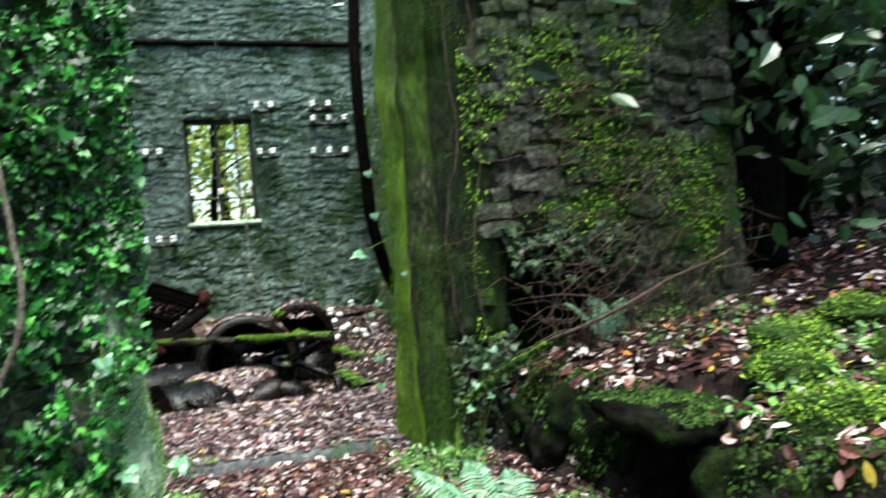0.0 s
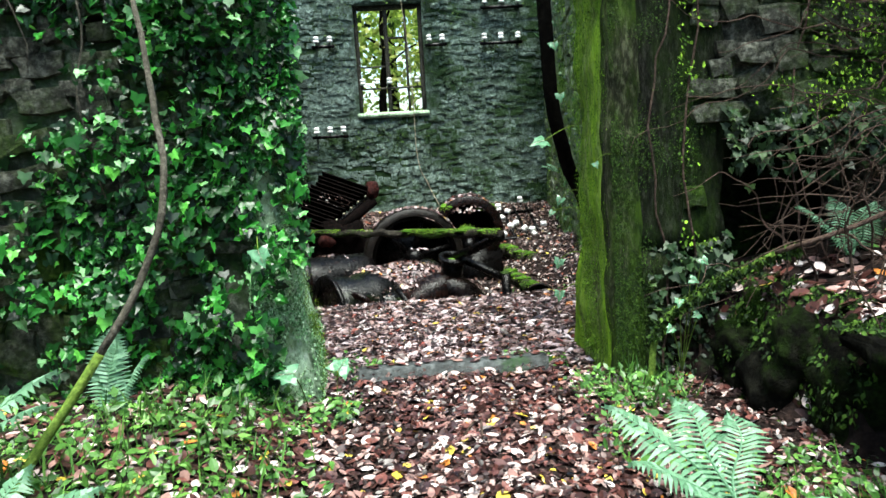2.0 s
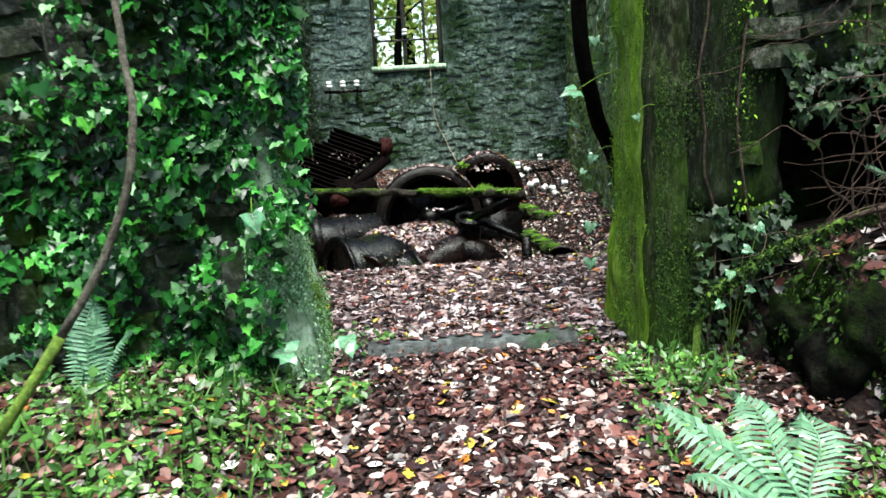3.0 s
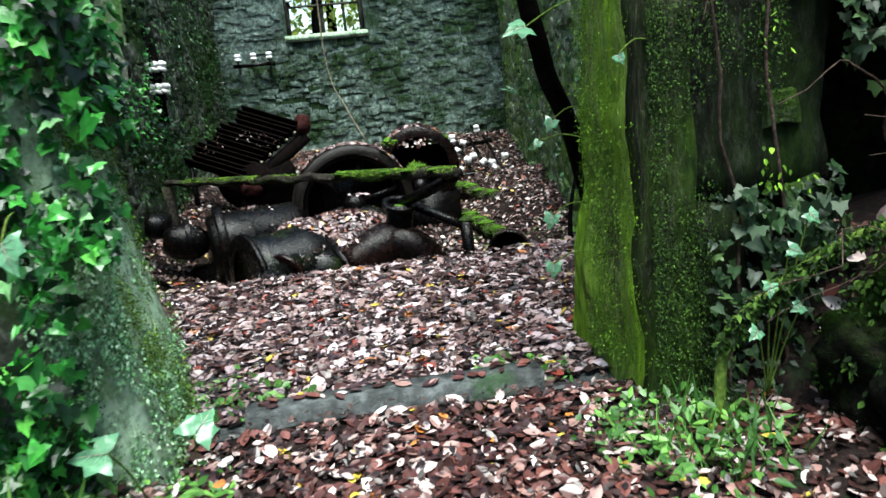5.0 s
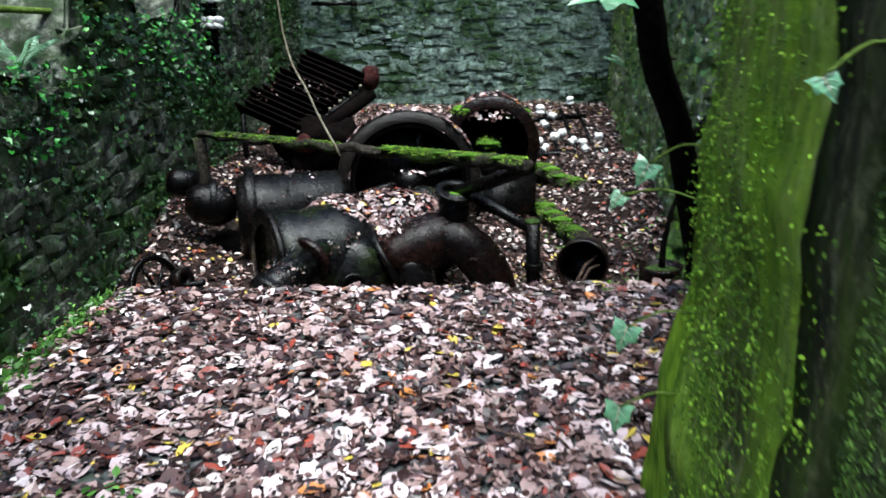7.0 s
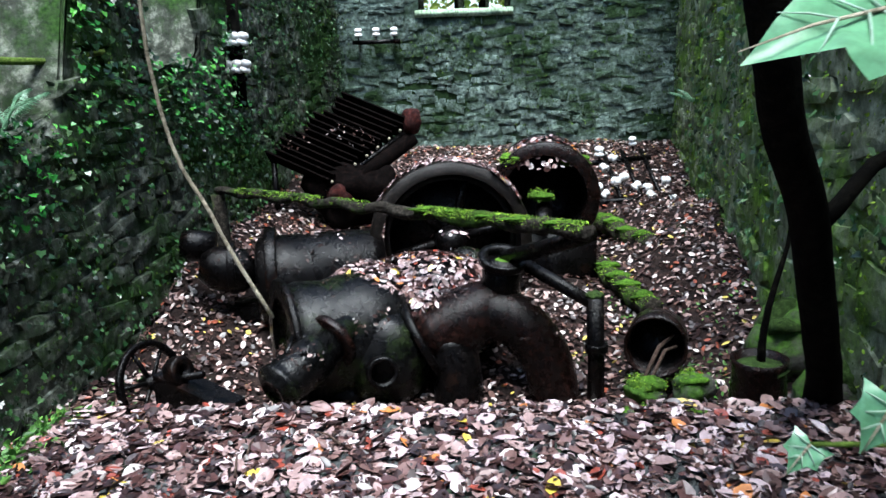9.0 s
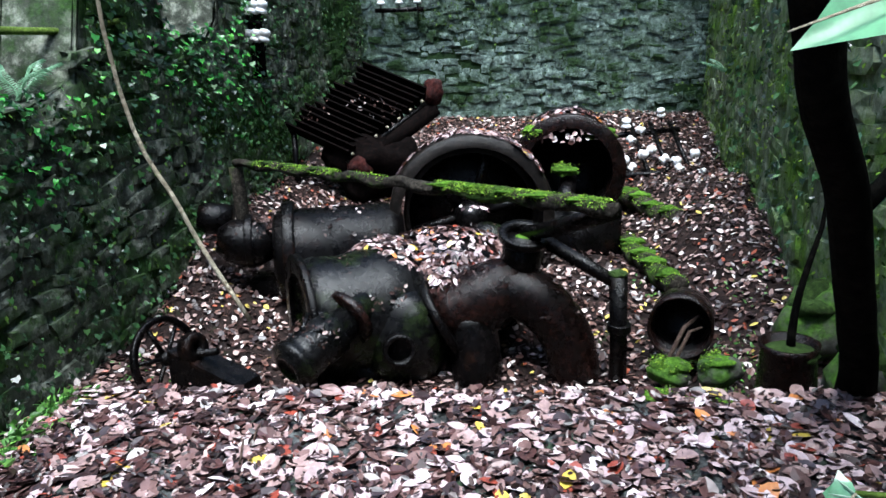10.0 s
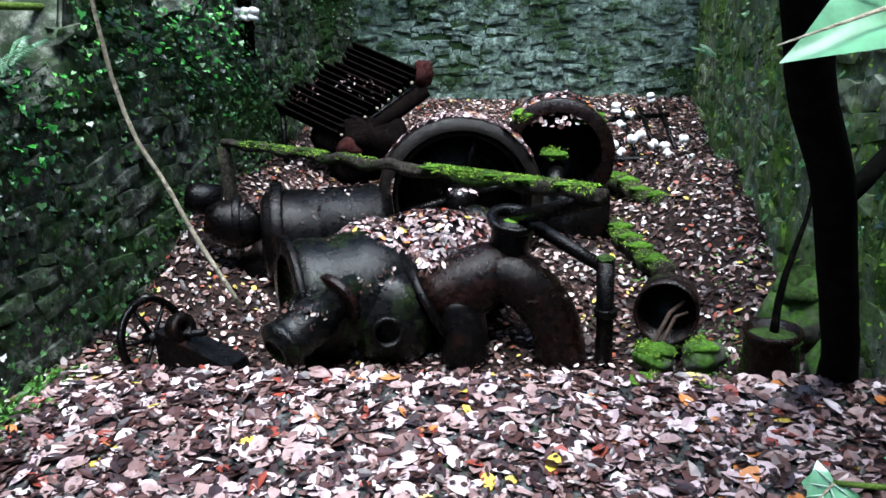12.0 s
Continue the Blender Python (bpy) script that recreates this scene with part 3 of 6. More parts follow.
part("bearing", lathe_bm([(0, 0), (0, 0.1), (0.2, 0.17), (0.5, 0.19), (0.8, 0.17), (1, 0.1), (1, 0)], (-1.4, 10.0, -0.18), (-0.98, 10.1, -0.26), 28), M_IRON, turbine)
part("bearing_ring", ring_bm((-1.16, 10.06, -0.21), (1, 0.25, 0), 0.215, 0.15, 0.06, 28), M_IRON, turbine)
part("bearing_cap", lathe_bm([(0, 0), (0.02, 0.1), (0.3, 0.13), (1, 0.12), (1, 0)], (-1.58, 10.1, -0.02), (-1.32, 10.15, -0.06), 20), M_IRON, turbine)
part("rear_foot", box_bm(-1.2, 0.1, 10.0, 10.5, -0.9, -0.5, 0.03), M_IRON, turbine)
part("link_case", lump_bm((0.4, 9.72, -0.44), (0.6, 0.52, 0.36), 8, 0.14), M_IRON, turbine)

pipe = thing("inlet_pipe", "rust-brown curved inlet pipe with bolted flanges", "pipe", (0.95, 9.25, -0.9))
B0 = Vector((0.42, 9.22, -0.52))
part("bulge", lathe_bm([(0, 0.2), (0.15, 0.2), (0.45, 0.235), (0.75, 0.21), (1, 0.15), (1, 0)], B0, (0.98, 9.3, -0.26), 32), M_RUST, pipe)
joint = part("joint_flange", ring_bm(B0, (0.56, 0.08, 0.3), 0.29, 0.18, 0.05, 36), M_IRON, pipe)
bolts(joint, B0, (-0.56, -0.08, -0.3), 0.25, 10, 0.014)
part("elbow", tube_bm(curve_points([(0.82, 9.27, -0.33), (1.05, 9.22, -0.4), (1.22, 9.17, -0.6), (1.29, 9.12, -0.85), (1.29, 9.1, -1.1)], 18), [0.19 - 0.002 * k for k in range(18)], 24), M_RUST, pipe)
part("elbow_collar", ring_bm((1.29, 9.1, -0.92), (0, 0, 1), 0.2, 0.14, 0.06, 28), M_IRON, pipe)
part("leg", tube_bm(curve_points([(0.6, 9.2, -0.5), (0.64, 9.13, -0.75), (0.66, 9.1, -1.1)], 10), [0.17] * 10, 22), M_IRON, pipe)
part("neck", tube_bm([(0.92, 9.3, -0.3), (0.95, 9.3, -0.12), (0.965, 9.3, 0.02)], [0.15, 0.13, 0.135], 24), M_IRON, pipe)
top_flange = part("top_flange", ring_bm((0.965, 9.3, 0.02), (0.12, -0.3, 1), 0.17, 0.11, 0.05, 30), M_IRON, pipe)
bolts(top_flange, (0.965, 9.29, 0.015), (0.12, -0.3, 1), 0.125, 8, 0.011)
part("moss_fill", lump_bm((0.96, 9.28, -0.01), (0.085, 0.085, 0.04), 2, 0.3), M_MOSS, pipe)

flywheel = thing("flywheel", "large black iron flywheel with leaves on its rim", "wheel", (0.56, 10.35, -0.8))
W, WD = Vector((0.56, 10.4, -0.1)), Vector((-0.1, 1, 0.03))
part("rim", ring_bm(W, WD, 0.66, 0.565, 0.26, 56), M_RIM, flywheel)
part("inner_rim", ring_bm(W + WD * 0.05, WD, 0.545, 0.5, 0.1, 56), M_RIM, flywheel)
part("web", lathe_bm([(0, 0), (0, 0.52), (1, 0.52), (1, 0)], W + WD * 0.1, W + WD * 0.13, 40), M_IRON, flywheel)
part("hub", lathe_bm([(0, 0), (0, 0.1), (0.5, 0.13), (1, 0.13), (1, 0)], W - WD * 0.2, W + WD * 0.1, 24), M_IRON, flywheel)
for k in range(6):
    a = radians(60 * k + 15)
    part("spoke", tube_bm([W + Vector((0.1 * math.cos(a), 0, 0.1 * math.sin(a))), W + Vector((0.5 * math.cos(a), 0, 0.5 * math.sin(a)))], [0.045, 0.032], 8), M_IRON, flywheel)
part("bearing_dome", lump_bm((0.7, 10.05, -0.38), (0.27, 0.2, 0.3), 5, 0.05), M_CASING, flywheel, "smooth grey bearing dome")
part("grease_cup", lathe_bm([(0, 0.05), (0.2, 0.09), (0.5, 0.07), (0.6, 0.1), (0.9, 0.09), (1, 0.0)], (0.52, 9.8, -0.5), (0.53, 9.72, -0.26), 18), M_RUST, flywheel)
part("bed_plate", box_bm(0.2, 1.1, 9.7, 10.9, -1.0, -0.5, 0.03), M_IRON, flywheel)

generator = thing("generator", "rusted round generator with a mossy leaf-strewn top", "generator", (1.36, 11.0, -0.6))
G0, G1 = Vector((1.36, 10.75, 0.17)), Vector((1.42, 11.7, 0.17))
part("drum", lathe_bm([(0.55, 0), (0.55, 0.3), (0.05, 0.35), (0.0, 0.38), (0.03, 0.42), (0.95, 0.43), (1, 0.38), (1, 0)], G0, G1, 40), M_IRON, generator)
part("end_ring", ring_bm(G0 + Vector((0, 0.05, 0)), G1 - G0, 0.47, 0.36, 0.12, 40), M_RUST, generator)
part("end_ring", ring_bm(G0 + Vector((0.04, 0.7, 0)), G1 - G0, 0.47, 0.4, 0.12, 40), M_IRON, generator)
part("moss_pad", lump_bm((1.64, 10.86, 0.46), (0.12, 0.12, 0.05), 4, 0.6), M_MOSS, generator)
part("moss_pad", lump_bm((1.06, 10.84, 0.5), (0.09, 0.09, 0.04), 9, 0.6), M_MOSS, generator)
part("moss_pad", lump_bm((1.32, 10.62, 0.2), (0.1, 0.07, 0.04), 6, 0.6), M_MOSS, generator)
part("shaft", lathe_bm([(0, 0), (0, 0.07), (1, 0.07), (1, 0)], (1.3, 10.3, 0.0), (1.36, 10.8, 0.1), 16), M_IRON, generator)
part("pedestal", box_bm(1.0, 1.8, 10.7, 11.7, -0.9, -0.1, 0.03), M_IRON, generator)

bracket = thing("broken_iron_bracket", "broken black iron bracket leaning beside the pipe", "bracket", (1.4, 9.0, -0.85))
part("arm", tube_bm([(0.98, 9.32, 0.03), (1.2, 9.0, 0.16), (1.45, 8.62, 0.34)], [0.05, 0.055, 0.05], 8), M_IRON, bracket)
part("arm", tube_bm([(1.08, 9.3, 0.0), (1.3, 9.15, -0.1), (1.54, 8.98, -0.21)], [0.045, 0.05, 0.045], 6), M_IRON, bracket)
part("post", tube_bm([(1.55, 9.0, -1.0), (1.55, 9.0, -0.6), (1.535, 9.0, -0.16)], [0.062, 0.055, 0.06], 10), M_IRON, bracket)
part("collar", ring_bm((1.55, 9.0, -0.5), (0, 0, 1), 0.075, 0.05, 0.05, 16), M_IRON, bracket)
part("moss_cap", lump_bm((1.535, 9.0, -0.15), (0.055, 0.055, 0.03), 3, 0.4), M_DARKGREEN, bracket)

drum = thing("open_drum", "rusty open iron drum lying among mossy stones", "drum", (1.95, 9.1, -0.7))
part("shell", lathe_bm([(0, 0.17), (0.05, 0.2), (1, 0.2), (1, 0.185), (0.1, 0.16), (0.1, 0.0)], (2.02, 9.35, -0.56), (1.92, 8.98, -0.5), 28), M_RUST, drum)
part("rod", tube_bm([(1.8, 8.85, -0.72), (1.95, 9.0, -0.5), (2.05, 9.05, -0.44)], [0.014, 0.014, 0.01], 6), M_TWIG, drum)
part("rod", tube_bm([(1.84, 8.83, -0.72), (1.98, 8.98, -0.52), (2.06, 9.0, -0.5)], [0.012, 0.012, 0.01], 6), M_TWIG, drum)

# timber lying over the machines
log = thing("fallen_timber", "long rotten timber with bright moss lying across the machinery", "timber", (0, 9.5, 0.37))
L0, L1 = Vector((-1.36, 10.43, 0.35)), Vector((1.45, 8.57, 0.36))
trunk_bm = tube_bm([L0.lerp(L1, i / 90) + Vector((0, 0, 0.012 * math.sin(i * 0.55))) for i in range(91)], [(0.03 + 0.02 * (i / 90)) * (1 + 0.14 * math.sin(i * 0.8) * math.cos(i * 0.31)) for i in range(91)], 18)
for v in trunk_bm.verts:
    v.co += noise.noise_vector(Vector((v.co.x * 9, v.co.y * 9, v.co.z * 40))) * 0.011
part("trunk", trunk_bm, M_WOOD, log)
for k, (u, w_) in enumerate(((0.13, 0.05), (0.2, 0.05), (0.3, 0.05), (0.66, 0.09), (0.72, 0.05), (0.8, 0.07), (0.87, 0.09), (0.94, 0.08))):
    c = L0.lerp(L1, u)
    part("moss_patch", lump_bm((c.x, c.y, c.z + 0.034), (w_ * 1.3, w_ * 0.42, 0.016), k + 2, 0.6), M_MOSS if u > 0.6 else M_DARKGREEN, log)
prop = thing("timber_prop", "short dark post holding up the fallen timber", "post", (-1.36, 10.43, -0.6))
part("shaft", tube_bm(curve_points([(-1.36, 10.43, -0.8), (-1.34, 10.43, -0.2), (-1.36, 10.43, 0.32)], 8, 0.02), [0.06] * 8, 8), M_WOOD, prop)


def mossy_log(pts, r, label):
    t = thing("mossy_log", label, "log", pts[0])
    cp = curve_points(pts, 14, 0.03)
    part("trunk", tube_bm(cp, [r * (1 + 0.15 * math.sin(i * 2.1)) for i in range(14)], 10), M_WOOD, t)
    for i in (2, 5, 8, 11):
        part("moss_patch", lump_bm((cp[i].x, cp[i].y, cp[i].z + r * 0.8), (0.09, 0.06, 0.03), i, 0.6), M_MOSS if i % 3 else M_DARKGREEN, t)


mossy_log([(1.85, 10.85, -0.47), (1.98, 10.4, -0.53), (2.1, 9.95, -0.58)], 0.085, "short mossy log sloping down over the leaves")
mossy_log([(1.95, 12.0, -0.3), (2.15, 11.6, -0.34), (2.36, 11.2, -0.38)], 0.09, "thick broken log with moss beside the generator")
for k, (c, s) in enumerate((((1.84, 8.82, -0.72), (0.13, 0.11, 0.08)), ((1.74, 8.55, -0.8), (0.12, 0.1, 0.08)), ((2.1, 8.75, -0.68), (0.12, 0.08, 0.1)), ((2.02, 8.5, -0.78), (0.16, 0.08, 0.08)), ((2.72, 8.9, -0.5), (0.25, 0.3, 0.3)), ((2.75, 8.3, -0.55), (0.22, 0.25, 0.25)))):
    st = thing("mossy_stone", "rough dark stone capped with green moss", "stone", (c[0], c[1], c[2] - s[2]), "mossy stones on the sunken floor")
    part("block", lump_bm(c, s, k, 0.35), M_ROCK, st)
    part("moss_cap", lump_bm((c[0], c[1], c[2] + s[2] * 0.6), (s[0] * 0.8, s[1] * 0.8, s[2] * 0.45), k + 5, 0.5), M_MOSS if k < 4 else M_DARKGREEN, st)

pot = thing("iron_pot", "dark rusty iron pot with weeds and a dead stem", "pot", (2.26, 8.12, -0.72))
part("bowl", lathe_bm([(0, 0), (0, 0.1), (0.1, 0.125), (0.5, 0.145), (0.92, 0.132), (1, 0.145), (1, 0.128), (0.85, 0.118), (0.8, 0)], (2.26, 8.12, -0.74), (2.25, 8.12, -0.22), 28), M_RUST, pot)
part("earth", lump_bm((2.255, 8.12, -0.28), (0.13, 0.13, 0.05), 3, 0.2), M_DARKGREEN, pot)
part("stem", tube_bm(curve_points([(2.26, 8.12, -0.28), (2.28, 8.14, 0.05), (2.38, 8.2, 0.35), (2.4, 8.22, 0.7)], 10, 0.01), [0.024, 0.022, 0.02, 0.018, 0.016, 0.014, 0.012, 0.01, 0.008, 0.006], 8), M_BARK, pot)

# hand wheel and wedge plate
hand_wheel = thing("hand_wheel", "spoked iron hand wheel half sunk in leaves", "wheel", (-1.12, 8.4, -0.7))
H, HD = Vector((-1.13, 8.42, -0.46)), Vector((0.9, -0.3, 0.25)).normalized()
part("rim", ring_bm(H, HD, 0.25, 0.215, 0.035, 40), M_IRON, hand_wheel)
hs, hu = HD.orthogonal().normalized(), HD.cross(HD.orthogonal().normalized())
for k in range(6):
    a = radians(60 * k)
    part("spoke", tube_bm([H, H + (hs * math.cos(a) + hu * math.sin(a)) * 0.22], [0.016, 0.013], 6), M_IRON, hand_wheel)
part("hub", lathe_bm([(0, 0), (0, 0.045), (1, 0.045), (1, 0)], H - HD * 0.05, H + HD * 0.05, 16), M_IRON, hand_wheel)
part("spindle", tube_bm([H - HD * 0.02, H + HD * 0.4], [0.025, 0.022], 8), M_IRON, hand_wheel)
part("gear", ring_bm(H + HD * 0.22 + Vector((0, 0, 0.04)), HD, 0.09, 0.03, 0.07, 14), M_IRON, hand_wheel)
wedge = bmesh.new()
wv = [wedge.verts.new(p) for p in ((-1.06, 8.3, -0.95), (-1.06, 8.3, -0.36), (-0.62, 8.2, -0.53), (-0.5, 8.18, -0.95), (-1.0, 8.46, -0.95), (-1.0, 8.46, -0.36), (-0.56, 8.36, -0.53), (-0.44, 8.34, -0.95))]
for f in ((0, 1, 2, 3), (7, 6, 5, 4), (1, 5, 6, 2), (0, 4, 5, 1), (2, 6, 7, 3), (3, 7, 4, 0)):
    wedge.faces.new([wv[i] for i in f])
tagged(part("iron_plate", wedge, M_IRON, None, smooth=False), "bent black iron plate leaning by the hand wheel", "plate")

# ---- finned rack against the far corner ----
rack = thing("finned_rack", "collapsed rack of dark rusty iron fins", "rack", (-0.77, 12.3, -0.4))
F0, FS, FG = Vector((-0.77, 12.12, 0.13)), Vector((0.81, 0.45, 0.56)), Vector((-0.76, 0.27, 0.3))
for k in range(15):
    f = F0 + FS * (k / 14)
    d, up_ = FG.normalized(), FS.normalized()
    bm = bmesh.new()
    n_ = d.cross(up_).normalized()
    e = 0.085 + 0.012 * math.sin(k * 2.3)
    cs = []
    for u, hh, tt in ((0, -1, -1), (0, 1, -1), (1, 1, -1), (1, -1, -1), (0, -1, 1), (0, 1, 1), (1, 1, 1), (1, -1, 1)):
        cs.append(bm.verts.new(f + FG * (u * (0.94 + 0.06 * math.sin(k * 5))) + n_ * hh * e + up_ * tt * 0.009))
    for q in ((0, 1, 2, 3), (7, 6, 5, 4), (1, 5, 6, 2), (0, 4, 5, 1), (2, 6, 7, 3), (3, 7, 4, 0)):
        bm.faces.new([cs[i] for i in q])
    part("fin", bm, M_FIN, rack, smooth=False)
    if k % 2 == 0:
        part("nut", tube_bm([f + Vector((0.03, -0.04, 0.02)), f + Vector((0.02, -0.005, 0.01))], [0.017, 0.015], 6), M_STICK, rack)
part("rail", tube_bm([F0 - FS * 0.04 - Vector((0, 0, 0.06)), F0 + FS * 1.04 - Vector((0, 0, 0.06))], [0.035, 0.035], 6), M_IRON, rack)
part("rail", tube_bm([F0 + FG * 0.9 - Vector((0, 0, 0.06)), F0 + FG * 0.9 + FS - Vector((0, 0, 0.06))], [0.035, 0.035], 6), M_IRON, rack)
part("end_casting", lump_bm(F0 + FS * 1.03, (0.1, 0.12, 0.15), 2, 0.3), M_REDRUST, rack)
part("end_casting", lump_bm(F0 + Vector((0.1, 0, -0.12)), (0.14, 0.12, 0.12), 4, 0.3), M_REDRUST, rack)
part("base_casting", lump_bm(F0 + FS * 0.5 + FG * 0.3 - Vector((0, 0, 0.5)), (0.52, 0.36, 0.4), 6, 0.3, 4), M_FIN, rack)
part("side_beam", tube_bm([F0 - Vector((0, 0, 0.17)), F0 + FS * 1.04 - Vector((0, 0, 0.17))], [0.1, 0.1], 6), M_FIN, rack)
part("prop", tube_bm([F0 + FG * 0.85 - Vector((0, 0, 0.85)), F0 + FG * 0.85 - Vector((0, 0, 0.05))], [0.04, 0.035], 6), M_IRON, rack)

# ---- porcelain insulators ----
ins = thing("insulator", "white porcelain insulator on an iron pin", "insulator", (0, 0, 0), "wall insulators")
part("bell", lathe_bm([(0, 0.0), (0, 0.05), (0.15, 0.062), (0.35, 0.05), (0.42, 0.04), (0.5, 0.05), (0.75, 0.055), (0.92, 0.045), (1, 0.02), (1, 0)], (0, 0, 0), (0, 0, 0.12), 18), M_PORCELAIN, ins)
part("pin", tube_bm([(0, 0, -0.08), (0, 0, 0.01)], [0.012, 0.012], 8), M_IRON, ins)


def wall_group(xs, z):
    y = FAR_Y - 0.13
    b = thing("insulator_bracket", "black iron insulator bracket fixed to the stone wall", "bracket", (xs[0], FAR_Y, z - 0.1), "wall brackets")
    part("bar", box_bm(xs[0] - 0.09, xs[-1] + 0.09, y - 0.025, y + 0.025, z - 0.13, z - 0.07, 0.006), M_IRON, b)
    for x in (xs[0], xs[-1]):
        part("arm", box_bm(x - 0.02, x + 0.02, y + 0.02, FAR_Y + 0.06, z - 0.13, z - 0.08, 0.004), M_IRON, b)
    for x in xs:
        copy_thing(ins, pose(x, y, z - 0.02))


for xs, z in (((-0.94, -0.68, -0.42), 1.74), ((2.45, 2.78, 3.12), 3.38), ((1.36, 1.62), 3.4), ((2.49, 2.82, 3.15), 4.06), ((1.36, 1.65), 4.35), ((2.5, 2.83), 4.36), ((-0.82, -0.56), 3.46)):
    wall_group(xs, z)
for x in (0.02, 0.3, 0.55, 1.1):
    copy_thing(ins, pose(x, FAR_Y + 0.175, 2.63))
mast = thing("insulator_post", "dark timber post with insulators against the mossy wall", "post", (-1.55, 11.9, 0))
part("shaft", tube_bm([(-1.57, 11.9, 0.95), (-1.57, 11.9, 1.5), (-1.57, 11.9, 2.1)], [0.07, 0.07, 0.06], 10), M_BARK, mast)
for z in (1.32, 1.58):
    part("crossarm", box_bm(-1.64, -1.46, 11.82, 11.86, z - 0.12, z - 0.07, 0.005), M_IRON, mast)
    for x in (-1.63, -1.55, -1.47):
        copy_thing(ins, pose(x, 11.8, z - 0.03, 0, 15, 0))
frame_r = thing("insulator_rack", "fallen iron rack of white insulators lying on leaves", "rack", (2.6, 12.9, -0.1))
for k in range(4):
    p = Vector((2.15 + 0.24 * k, 12.6 + 0.1 * k, -0.3))
    part("bar", tube_bm([p, p + Vector((-0.12, 0.8, 0.5))], [0.03, 0.03], 6), M_IRON, frame_r)
part("cross_bar", tube_bm([(2.05, 12.65, -0.24), (3.0, 12.95, -0.26)], [0.035, 0.035], 6), M_IRON, frame_r)
part("cross_bar", tube_bm([(2.0, 13.3, 0.1), (2.85, 13.6, 0.12)], [0.035, 0.035], 6), M_IRON, frame_r)
for k, (x, y, z, rx, ry) in enumerate(((2.1, 12.8, -0.1, 70, 30), (2.15, 12.75, -0.2, 20, 50), (2.81, 12.8, -0.04, 85, 60), (2.63, 12.8, -0.12, 85, 70), (2.72, 12.75, -0.22, 30, 50), (2.25, 13.1, 0.05, 60, 20), (2.4, 13.3, 0.14, 70, 10), (2.6, 13.4, 0.3, 10, 10), (2.45, 13.0, -0.02, 80, 30), (2.3, 12.9, -0.05, 60, 70), (2.9, 12.8, -0.26, 40, 70), (2.5, 12.8, -0.12, 50, 20))):
    copy_thing(ins, pose(x, y, z, rx, ry, 40 * k) @ Matrix.Scale(0.85, 4))
ins.location = (2.2, 13.35, 0.18)

# ---- trees, stems and branches ----
def stem(name, label, category, ctrl, r0, r1, material, n=24, wobble=0.02, sides=8, seed=0.0, moss=None, moss_below=0.0):
    t = thing(name, label, category, ctrl[0])
    pts = curve_points(ctrl, n, wobble, seed)
    rad = [r0 + (r1 - r0) * i / (n - 1) for i in range(n)]
    if moss:
        k = max(2, int(n * moss_below))
        part("mossy_length", tube_bm(pts[:k + 1], [r * 1.15 for r in rad[:k + 1]], sides), moss, t, "length covered in bright green moss")
        part("bare_length", tube_bm(pts[k:], rad[k:], sides), material, t)
    else:
        part("stem", tube_bm(pts, rad, sides), material, t)
    return t


tree = thing("leaning_tree", "dark wet leaning tree trunk growing at the ledge", "tree", (2.3, 7.5, -0.6))
tp = curve_points([(2.42, 7.6, -0.75), (2.27, 7.4, -0.3), (2.09, 7.1, 0.2), (1.87, 6.78, 0.75), (1.62, 6.45, 1.2), (1.48, 6.3, 1.8), (1.44, 6.2, 3.2), (1.6, 6.2, 4.6)], 40, 0.012)
part("trunk", tube_bm(tp, [0.19 - 0.122 * smooth_step(0, 0.27, i / 39) - 0.02 * i / 39 for i in range(40)], 16), M_BARK, tree)
part("root", tube_bm(curve_points([(2.2, 7.35, -0.3), (2.05, 7.3, -0.5), (1.98, 7.2, -0.8)], 8), [0.08, 0.075, 0.07, 0.06, 0.05, 0.045, 0.04, 0.03], 8), M_BARK, tree)
part("root", tube_bm(curve_points([(2.35, 7.5, -0.3), (2.6, 7.4, -0.5), (2.8, 7.3, -0.8)], 8), [0.1, 0.09, 0.08, 0.07, 0.06, 0.05, 0.04, 0.03], 8), M_BARK, tree)
part("branch", tube_bm(curve_points([(1.9, 6.78, 0.8), (2.2, 6.9, 1.0), (2.7, 7.0, 1.02)], 10, 0.03), [0.03 - 0.0015 * i for i in range(10)], 7), M_BARK, tree)

stem("ivy_stem", "grey climbing stem with a moss-green foot", "vine", [(-1.27, 3.2, 0.1), (-1.08, 3.28, 0.42), (-0.82, 3.4, 0.8), (-0.66, 3.47, 1.12), (-0.69, 3.6, 1.4), (-0.77, 3.85, 1.8), (-0.9, 4.15, 2.3), (-1.0, 4.42, 3.2), (-1.0, 4.46, 4.4)], 0.017, 0.009, M_VINE, 40, 0.02, 8, 0, M_MOSSY_VINE, 0.22)
stem("hanging_twig", "thin pale stem hanging down over the ledge", "vine", [(-0.2, 4.8, 4.4), (0.2, 5.2, 3.2), (0.38, 5.45, 2.0), (0.4, 5.49, 1.3), (0.46, 5.5, 1.1), (0.535, 5.51, 0.94)], 0.002, 0.0034, M_STICK, 30, 0.004, 6)
stem("mossy_branch", "fallen branch wrapped in green moss beside the door", "branch", [(1.47, 4.33, 0.03), (1.49, 4.32, 0.25), (1.58, 4.27, 0.42), (1.78, 4.2, 0.58), (1.95, 4.1, 0.68), (2.2, 3.95, 0.82), (2.6, 3.8, 1.0), (3.1, 3.7, 1.2)], 0.017, 0.01, M_TWIG, 30, 0.03, 8, 3.0, M_MOSSY_VINE, 0.6)
